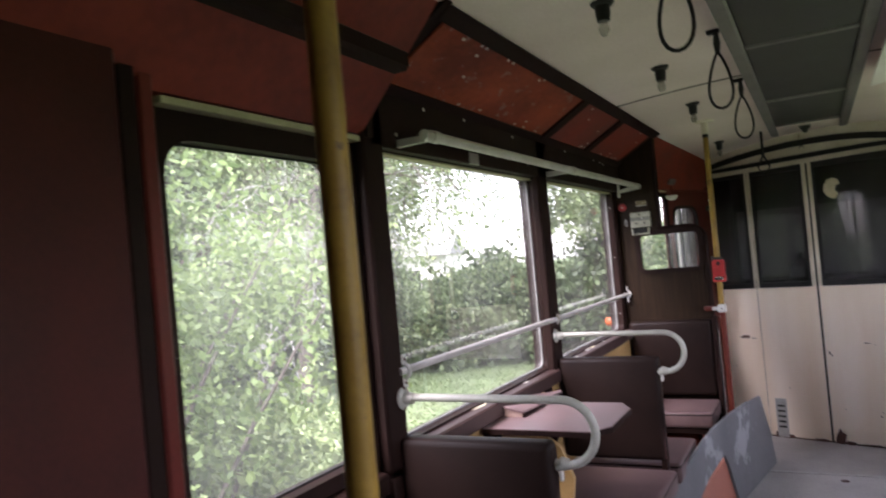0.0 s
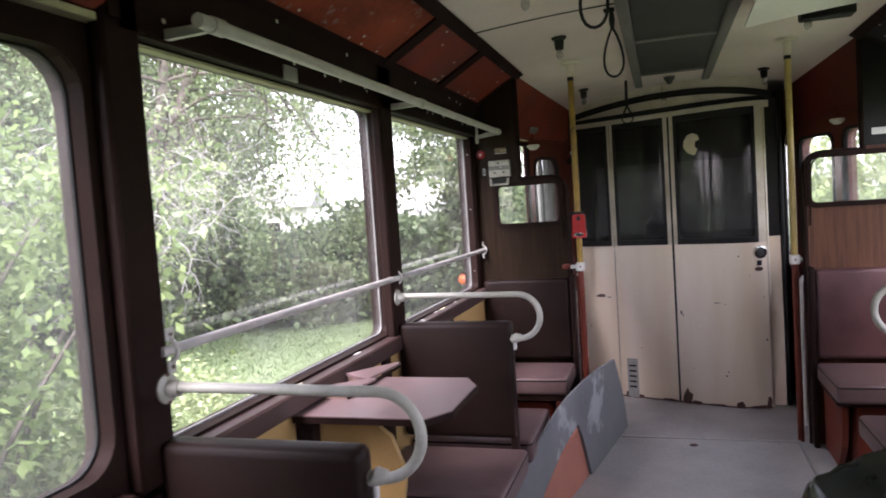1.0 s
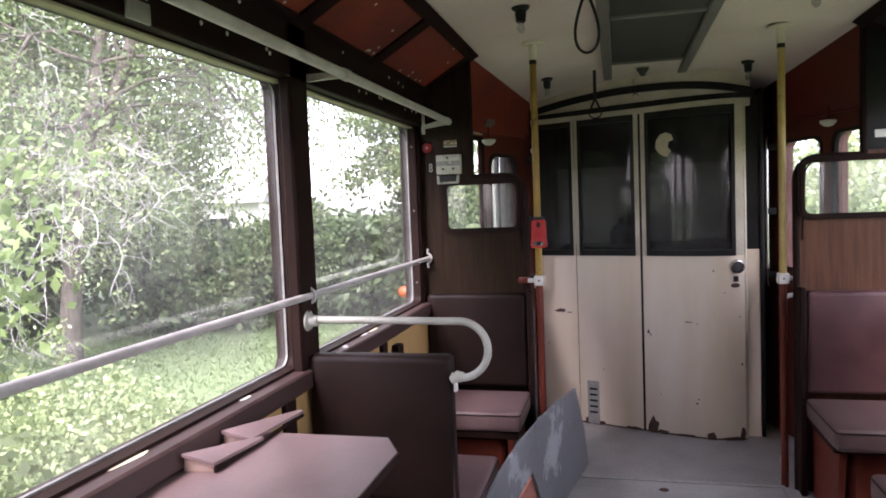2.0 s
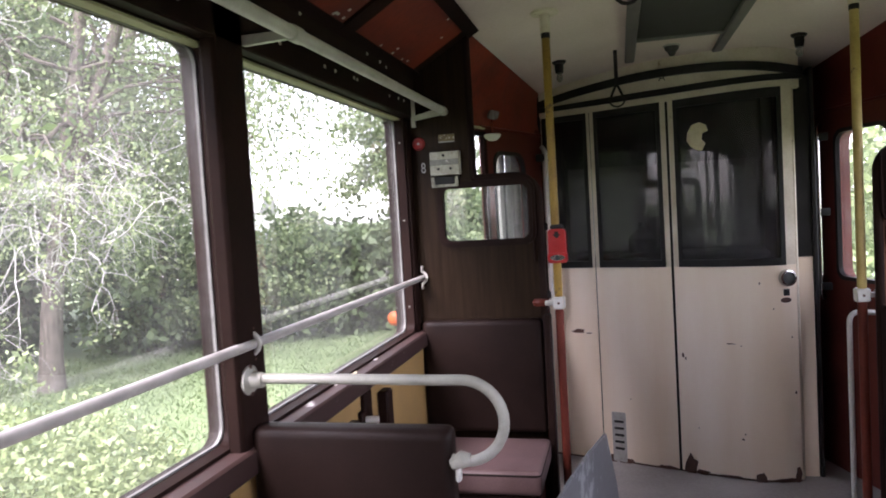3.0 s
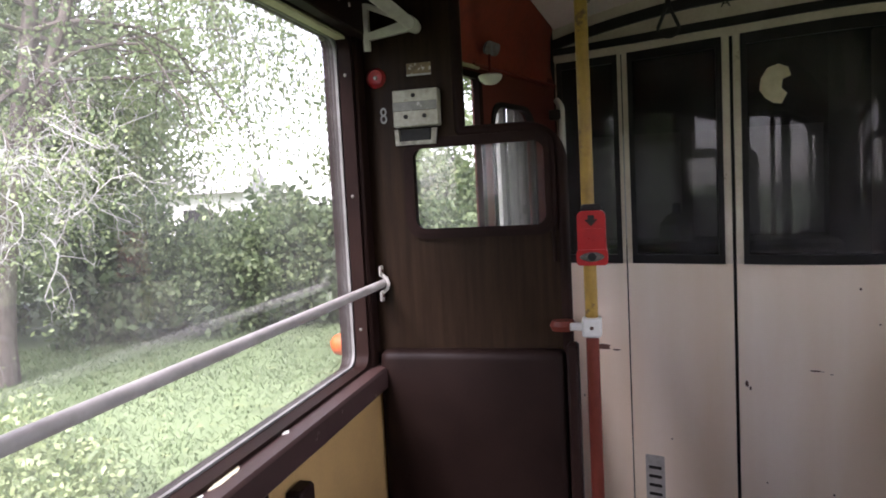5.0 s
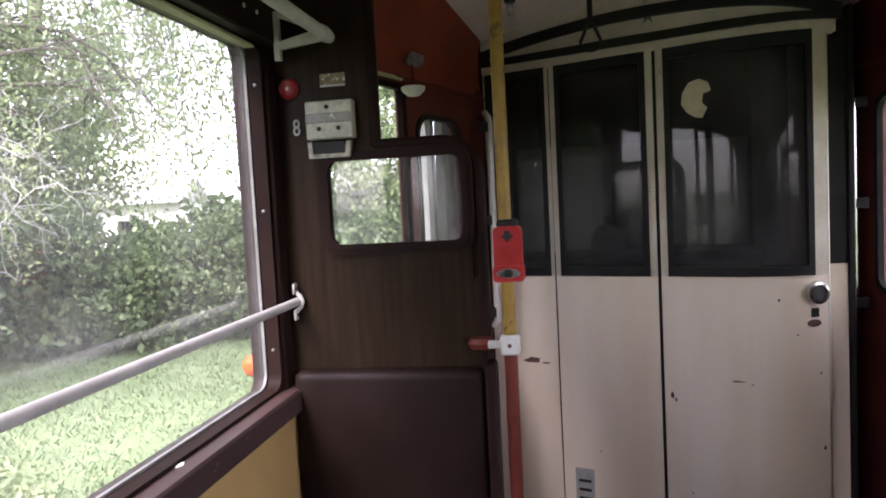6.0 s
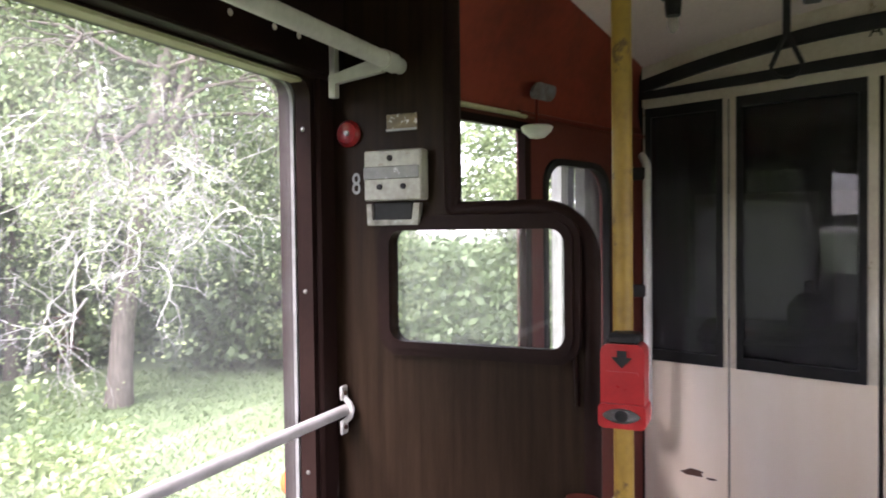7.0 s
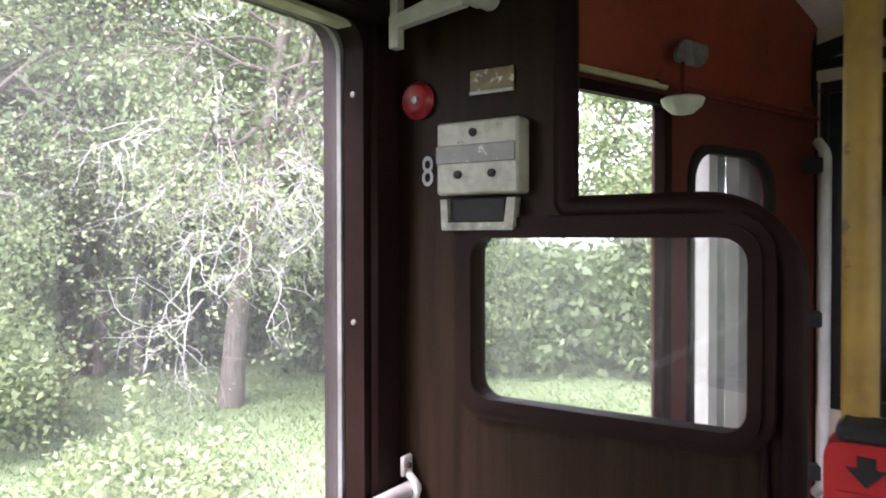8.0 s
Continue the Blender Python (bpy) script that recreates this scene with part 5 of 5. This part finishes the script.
def leaf_mesh(centres, per, spread, size, rng, droop=0.0, flat=0.6):
    """Clumps of small pointed leaves round given centres."""
    c = np.repeat(np.asarray(centres, float), per, axis=0)
    k = len(c)
    pos = c + rng.normal(0, 1, (k, 3)) * np.array([spread, spread, spread * flat])
    d = rng.normal(0, 1, (k, 3))
    d[:, 2] -= droop
    d /= np.linalg.norm(d, axis=1)[:, None]
    side = np.cross(d, rng.normal(0, 1, (k, 3)))
    side /= np.linalg.norm(side, axis=1)[:, None] + 1e-9
    s = size * rng.uniform(0.6, 1.35, (k, 1))
    v = np.stack([pos, pos + d * s * 0.5 + side * s * 0.28, pos + d * s, pos + d * s * 0.5 - side * s * 0.28], 1).reshape(-1, 3)
    return v, np.arange(k * 4).reshape(k, 4)


def leaves(name, data, material, parent=None, label=""):
    v, f = data
    me = bpy.data.meshes.new(name)
    me.vertices.add(len(v))
    me.vertices.foreach_set("co", v.astype(np.float32).ravel())
    me.loops.add(f.size)
    me.loops.foreach_set("vertex_index", f.astype(np.int32).ravel())
    me.polygons.add(len(f))
    me.polygons.foreach_set("loop_start", (np.arange(len(f)) * 4).astype(np.int32))
    me.update()
    me.validate()
    me.materials.append(material)
    ob = new(name, me)
    if parent:
        ob.parent = parent
    if label:
        ob["label"] = label
    return ob


def polar(deg, dist, z, ox=-0.4, oy=2.5):
    """A place outside, by its bearing to the left of the car's axis."""
    return (ox - dist * math.sin(radians(deg)), oy + dist * math.cos(radians(deg)), z)


def limbs(rng, start, direction, length, radius, depth, ends, bm, wander=0.25, droop=0.0, kids=3):
    """A branch that forks; its tips are gathered in ends."""
    pts, radii = [Vector(start)], [radius]
    d = Vector(direction).normalized()
    n = 5
    for i in range(n):
        d = (d + Vector(rng.normal(0, wander, 3)) * 0.5 - Vector((0, 0, droop * (i + 1) / n))).normalized()
        pts.append(pts[-1] + d * length / n)
        radii.append(radius * (1 - 0.55 * (i + 1) / n))
    tube(pts, radius, 6 if depth else 4, bm[0] if depth > 2 else bm[1], radii)
    if depth == 0:
        ends += [tuple(p) for p in pts[2:]]
        return
    for _ in range(kids):
        i = int(rng.integers(2, n + 1))
        nd = (d + Vector(rng.normal(0, 0.75, 3))).normalized()
        limbs(rng, pts[i], nd, length * float(rng.uniform(0.5, 0.75)), radii[i] * 0.7, depth - 1, ends, bm, wander, droop, kids)


def tree(name, at, label, seed, height, radius, lean, depth, per, spread, size, leaf_mat, bark=None, droop=0.0, kids=3, wander=0.25, first=0.45, forks=6, reach=1.0, thin=0.42):
    rng = np.random.default_rng(seed)
    root = thing(name, at, label, "tree")
    own, ends = bmesh.new(), []
    n = 8
    pts = [Vector((lean[0] * (i / n) ** 1.3, lean[1] * (i / n) ** 1.3, -0.1 + height * i / n)) + Vector(rng.normal(0, 0.04, 3)) for i in range(n + 1)]
    tube(pts, radius, 10, own, [radius * (1.25 if i == 0 else 1 - 0.75 * i / n) for i in range(n + 1)])
    part("trunk", own, M_BARK, root, "rough grey-brown bark")
    own = (bmesh.new(), bmesh.new())
    for k in range(forks):
        f = first + (1 - first) * k / max(1, forks - 1)
        p = pts[min(n, int(f * n))]
        a = 2.4 * k + float(rng.uniform(-0.4, 0.4))
        limbs(rng, p, (math.cos(a), math.sin(a), 0.35 + 0.5 * f), reach * height * float(rng.uniform(0.3, 0.42)), radius * thin, depth, ends, own, wander, droop, kids)
    if len(own[0].verts):
        part("limb", own[0], M_BARK, root)
    else:
        own[0].free()
    part("twigs", own[1], bark or M_BARK, root)
    leaves("crown", leaf_mesh(ends, per, spread, size, rng, 0.5), leaf_mat, root, "small fresh green leaves")
    return root


# tree on the lawn: forked dark stems with a leafy top, bleached bare twigs hanging round the trunk
def forked_tree():
    rng = np.random.default_rng(11)
    root = thing("fruit_tree", (-8.45, 10.3, GROUND), "forked tree with dark stems and bleached drooping twigs on the lawn", "tree")
    trunk = [Vector((0.0, 0.0, -0.1)), Vector((0.02, 0.03, 0.5)), Vector((0.07, 0.05, 1.1)), Vector((0.1, 0.13, 1.7)), Vector((0.19, 0.2, 2.3))]
    part("trunk", tube(trunk, 0.15, 12, None, [0.21, 0.165, 0.15, 0.145, 0.14]), M_BARK, root, "rough grey-brown bark")
    stems = [[trunk[-1], Vector((0.24, 0.3, 3.1)), Vector((0.42, 0.44, 4.2)), Vector((0.55, 0.6, 5.6)), Vector((0.8, 0.75, 7.6))],
             [trunk[-1], Vector((0.38, 0.36, 3.0)), Vector((0.6, 0.66, 4.2)), Vector((0.95, 0.98, 5.6)), Vector((1.25, 1.4, 7.4))]]
    for k, pts in enumerate(stems):
        part("stem", tube(pts, 0.1, 10, None, [0.135, 0.125, 0.11, 0.085, 0.04]), M_BARK, root, "dark leaning stem")
    # bare twigs
    own, ends = (bmesh.new(), bmesh.new()), []
    for k in range(19):
        f = k / 18
        base = trunk[3].lerp(trunk[4], min(1.0, f * 2)) if f < 0.5 else stems[k % 2][0].lerp(stems[k % 2][2], (f - 0.5) * 1.6)
        ang = 2.4 * k + float(rng.uniform(-0.4, 0.4))
        limbs(rng, base, (math.cos(ang), math.sin(ang), 0.55), float(rng.uniform(1.3, 2.1)), 0.03, 3, ends, own, 0.75, 0.15, 4)
    own[0].free()
    part("twigs", own[1], M_TWIG, root, "bleached bare twigs")
    leaves("sparse_leaves", leaf_mesh(ends, 1, 0.1, 0.07, rng, 0.5), M_LEAF_PALE, root, "a few pale leaves")
    # leafy top
    own, ends = (bmesh.new(), bmesh.new()), []
    for k in range(24):
        pts = stems[k % 2]
        f = 1.5 + 2.4 * (k / 23)
        i = min(3, int(f))
        ang = 2.4 * k + float(rng.uniform(-0.4, 0.4))
        limbs(rng, pts[i].lerp(pts[i + 1], f - i), (math.cos(ang), math.sin(ang), 0.5), float(rng.uniform(1.7, 2.7)), 0.04, 2, ends, own, 0.45, 0.16, 4)
    own[0].free()
    part("branches", own[1], M_BARK, root)
    leaves("crown", leaf_mesh(ends, 11, 0.22, 0.075, rng, 0.9), M_LEAF, root, "small fresh green leaves")
    return root


forked_tree()
# taller trees behind it
tree("tall_tree", polar(57, 14.5, GROUND), "leafy broad tree at the edge of the lawn", 23, 7.0, 0.2, (0.4, -0.3), 2, 60, 0.26, 0.07, M_LEAF, None, 0.1, 4, 0.3, 0.42, 12)
tree("tall_tree", polar(67, 12.0, GROUND), "leafy broad tree at the edge of the lawn", 24, 6.5, 0.18, (-0.3, 0.3), 2, 60, 0.26, 0.07, M_LEAF, None, 0.1, 4, 0.3, 0.4, 12)
tree("tall_tree", polar(54, 15.5, GROUND), "tall tree at the edge of the wood", 27, 9.0, 0.2, (0.3, -0.3), 2, 26, 0.3, 0.13, M_LEAF, None, 0.1, 4, 0.3, 0.35, 12, 0.65)
tree("tall_tree", polar(53, 14.0, GROUND), "slim bare-stemmed tree at the edge of the wood", 28, 7.5, 0.11, (0.2, 0.3), 2, 12, 0.4, 0.11, M_LEAF_DEEP, None, 0.1, 4, 0.3, 0.5, 8)
tree("tall_tree", polar(16.5, 14.2, GROUND), "leafy tree behind the hedge", 25, 5.2, 0.12, (0.2, 0.1), 2, 22, 0.24, 0.12, M_LEAF, None, 0.1, 4, 0.3, 0.4, 10, 0.55)
for k, (deg, dist) in enumerate(((50, 15.0), (55.5, 14.2), (58, 15.5), (61, 14.5), (63.5, 16.0))):
    t = thing("slim_tree", polar(deg, dist, GROUND), "slim dark trunk in the shade of the wood", "tree", "slim trunks in the wood")
    part("trunk", tube([(0, 0, -0.1), (0.05, 0.03, 1.5), (0.02, 0.1, 3.2), (0.12 - 0.05 * k, 0.12, 5.2)], 0.08, 8, None, [0.13, 0.1, 0.085, 0.05]), M_BARK, t)
# thin branches that hang into the gap of sky
rng = np.random.default_rng(77)
hang = thing("willow", (-14.4, 19.6, GROUND), "slender tree with thin branches drooping against the sky", "tree")
own = bmesh.new()
tube([(0, 0, -0.1), (0.1, 0.1, 2.5), (0.35, 0.25, 5.0), (0.8, 0.5, 7.6)], 0.1, 10, own, [0.15, 0.12, 0.1, 0.06])
part("trunk", own, M_BARK, hang, "rough grey-brown bark")
own, ends = bmesh.new(), []
for k in range(80):
    f = rng.uniform(0, 1) ** 1.7
    out = 0.2 + 3.6 * f
    top = Vector((0.5 + 0.76 * out, 0.3 + 0.65 * out + rng.uniform(-0.6, 0.6), 7.0 - 0.3 * f + rng.uniform(-0.8, 0.5)))
    top_z = top.z
    low = top + Vector((rng.uniform(0.4, 1.3), rng.uniform(0.3, 1.1), min(-0.5, (1 - f) * rng.uniform(0.8, 3.4) + f * rng.uniform(2.4, 3.3) - top_z)))
    mid = top.lerp(low, 0.4) + Vector((0.25, 0.2, 0.25))
    start = Vector((0.4, 0.25, 6.0 + rng.uniform(-1, 0.9)))
    pts = [start.lerp(top, 0.5) + Vector((0, 0, 0.3)), top] + [top.lerp(mid, u).lerp(mid.lerp(low, u), u) for u in (0.25, 0.5, 0.75, 1.0)]
    tube([start] + pts, 0.012, 5, own, [0.03, 0.022, 0.014, 0.01, 0.008, 0.006, 0.004])
    ends += [tuple(top.lerp(mid, u).lerp(mid.lerp(low, u), u)) for u in np.linspace(0, 1, 16)]
part("limb", own, M_BARK, hang)
leaves("crown", leaf_mesh(ends, 13, 0.11, 0.085, rng, 1.6, 1.0), M_LEAF, hang, "small drooping leaves")
hang.scale = (1.85, 1.85, 1.85)


def thicket(name, label, seed, spans, per, spread, size, material, keep=None):
    """A mass of leaves over bearing spans: (from, to, near, far, low, high, clumps)."""
    rng = np.random.default_rng(seed)
    centres = []
    for a0, a1, d0, d1, z0, z1, k in spans:
        for _ in range(k):
            a = rng.uniform(a0, a1)
            top = z1 * (0.78 + 0.22 * math.sin(a * 0.9) * math.cos(a * 0.37 + seed))
            u = rng.uniform(0, 1) ** 0.8
            p = polar(a, rng.uniform(d0, d1), GROUND + z0 + (top - z0) * u)
            if keep is None or keep(p):
                centres.append(p)
    ob = leaves(name, leaf_mesh(centres, per, spread, size, rng, 0.4), material)
    return tagged(ob, label, "hedge", "", "stuff")


thicket("hedge", "dense deep green hedge along the far side of the lawn", 31, ((-12, 24, 13.0, 14.6, 0.1, 2.7, 700), (22, 42, 12.8, 14.6, 0.1, 2.5, 420)), 34, 0.22, 0.19, M_LEAF_DEEP)
thicket("bushes", "brighter young bushes before the hedge", 32, ((-6, 15, 12.4, 13.4, 0.2, 2.4, 170), (24, 36, 12.4, 13.4, 0.2, 2.5, 110), (57, 75, 9, 12, 0.1, 1.7, 380)), 44, 0.22, 0.095, M_LEAF)
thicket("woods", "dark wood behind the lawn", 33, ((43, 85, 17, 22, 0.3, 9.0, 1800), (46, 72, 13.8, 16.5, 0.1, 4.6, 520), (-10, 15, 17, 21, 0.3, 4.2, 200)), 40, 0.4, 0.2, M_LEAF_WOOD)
thicket("woods", "leafy wood with light gaps behind the lawn", 34, ((33, 46, 14.5, 18, 2.4, 7.6, 420), (45, 80, 14, 18, 2.6, 9.0, 800), (84, 130, 6, 9, 0.1, 6, 700)), 52, 0.32, 0.13, M_LEAF)
thicket("shrubs", "bright variegated shrubs close under the windows", 35, ((36, 92, 2.9, 6.6, 0.05, 0.75, 900),), 34, 0.11, 0.062, M_LEAF_PALE, lambda p: p[0] < -0.35 - 0.76 * (p[1] - 2.03) and p[0] > -5.6)
thicket("shrubs", "taller pale shrubs beside the narrow window", 38, ((64, 96, 2.7, 4.2, 0.1, 1.6, 380),), 34, 0.13, 0.07, M_LEAF_PALE)
def near_branches():
    """Large-leaved branches close to the car: dense beside the narrow window, a loose tip reaching on past it."""
    rng = np.random.default_rng(36)
    bush = thing("young_tree", (-3.4, 2.6, GROUND), "leafy young tree with large pale leaves close beside the car", "tree")
    own, ends = bmesh.new(), []
    for k in range(46):
        low = k % 3 == 0
        start = Vector((rng.uniform(-0.5, 0.3), rng.uniform(-0.9, 0.2), -0.05))
        top = Vector((rng.uniform(-0.9, 0.9), rng.uniform(-1.5, 0.1), rng.uniform(1.0, 2.0) if low else rng.uniform(2.2, 4.0)))
        if k % 4 == 1:
            # the tip over the lawn
            top = Vector((rng.uniform(-0.5, 1.1), rng.uniform(0.7, 1.45), rng.uniform(2.1, 2.95)))
        mid = start.lerp(top, 0.5) + Vector((rng.uniform(-0.2, 0.2), rng.uniform(-0.25, 0.0), 0.35))
        pts = [start.lerp(mid, u).lerp(mid.lerp(top, u), u) for u in (0, 0.2, 0.4, 0.6, 0.8, 1.0)]
        tube(pts, 0.02, 6, own, [0.024, 0.02, 0.016, 0.012, 0.008, 0.004])
        for u in np.linspace(0.45 if k % 4 == 1 else 0.2, 1.0, 26):
            q = start.lerp(mid, u).lerp(mid.lerp(top, u), u)
            ends.append(tuple(q + Vector(rng.normal(0, 0.13, 3))))
    part("branches", own, M_BARK, bush)
    leaves("foliage", leaf_mesh(ends, 22, 0.12, 0.062, rng, 0.5), M_LEAF_NEAR, bush, "large pale green leaves")


near_branches()
thicket("shrubs", "bright low shrubs on the lawn beyond the car", 39, ((38, 54, 5.6, 8.0, 0.05, 0.62, 420),), 34, 0.11, 0.07, M_LEAF_PALE, lambda p: p[0] + 0.56 < -1.2 * (p[1] - 3.66))
thicket("hedge", "loose pale hedge beyond the other side of the car", 37, ((-62, -9, 11, 15, 0.1, 4.2, 900),), 30, 0.4, 0.16, M_LEAF_PALE)
# the other side of the car
rng = np.random.default_rng(41)
far = [(rng.uniform(5.5, 9), rng.uniform(-6, 16), GROUND + rng.uniform(0.1, 1.7)) for _ in range(420)]
tagged(leaves("hedge", leaf_mesh(far, 24, 0.4, 0.18, rng, 0.4), M_LEAF), "loose green hedge on the far side of the car", "hedge", "", "stuff")

# grass: tufts of blades, thinning with distance
rng = np.random.default_rng(42)
k = 90000
ang = np.radians(rng.uniform(0, 100, k))
dist = 2.2 + 11.5 * rng.uniform(0, 1, k) ** 0.8
base = np.stack([-0.4 - dist * np.sin(ang), 2.5 + dist * np.cos(ang), np.full(k, GROUND - 0.01)], 1)
base = base[base[:, 0] < -1.4]
k = len(base)
h = rng.uniform(0.02, 0.075, (k, 1))
tip = base + np.concatenate([rng.normal(0, 0.04, (k, 2)), h], 1)
w = np.concatenate([rng.normal(0, 0.008, (k, 2)), np.zeros((k, 1))], 1)
v = np.stack([base - w, base + w, tip + w * 0.4, tip - w * 0.4], 1).reshape(-1, 3)
tagged(leaves("grass", (v, np.arange(k * 4).reshape(k, 4)), M_GRASS), "short uneven lawn grass", "grass", "", "stuff")

# a tall weed on the lawn
rng = np.random.default_rng(61)
weed = thing("weed", (-5.6, 7.0, GROUND), "tall pale weed with a few small leaves on the lawn", "plant")
stem = [(0.0, 0.0, -0.02), (0.02, 0.01, 0.4), (0.0, 0.03, 0.8), (0.05, 0.05, 1.2)]
part("stem", tube(stem, 0.012, 6, None, [0.015, 0.013, 0.01, 0.006]), M_LEAF_PALE, weed)
leaves("foliage", leaf_mesh([(0.02, 0.02, z) for z in (0.35, 0.5, 0.65, 0.8, 0.95, 1.05, 1.15, 1.2)], 9, 0.06, 0.09, rng, 0.2), M_LEAF_PALE, weed)

# a pale house far behind the leaves
house = thing("house", (*polar(34, 30, GROUND)[:2], GROUND), "pale rendered house with a grey roof behind trees", "house", turn=20)
part("wall", box(-3, 3, -3, 3, 0, 2.7, 0.02), M_HOUSE, house)
part("roof", plate([(-3.4, 2.65), (3.4, 2.65), (0, 3.6)], [], lambda a, b, d: (d, a, b), -3.2, 3.2), M_TILE, house, smooth=False)
for x in (-1.8, 1.4):
    w = part("window", box(x - 0.5, x + 0.5, -3.04, -2.99, 1.0, 2.1, 0.01), M_BLACK, house)
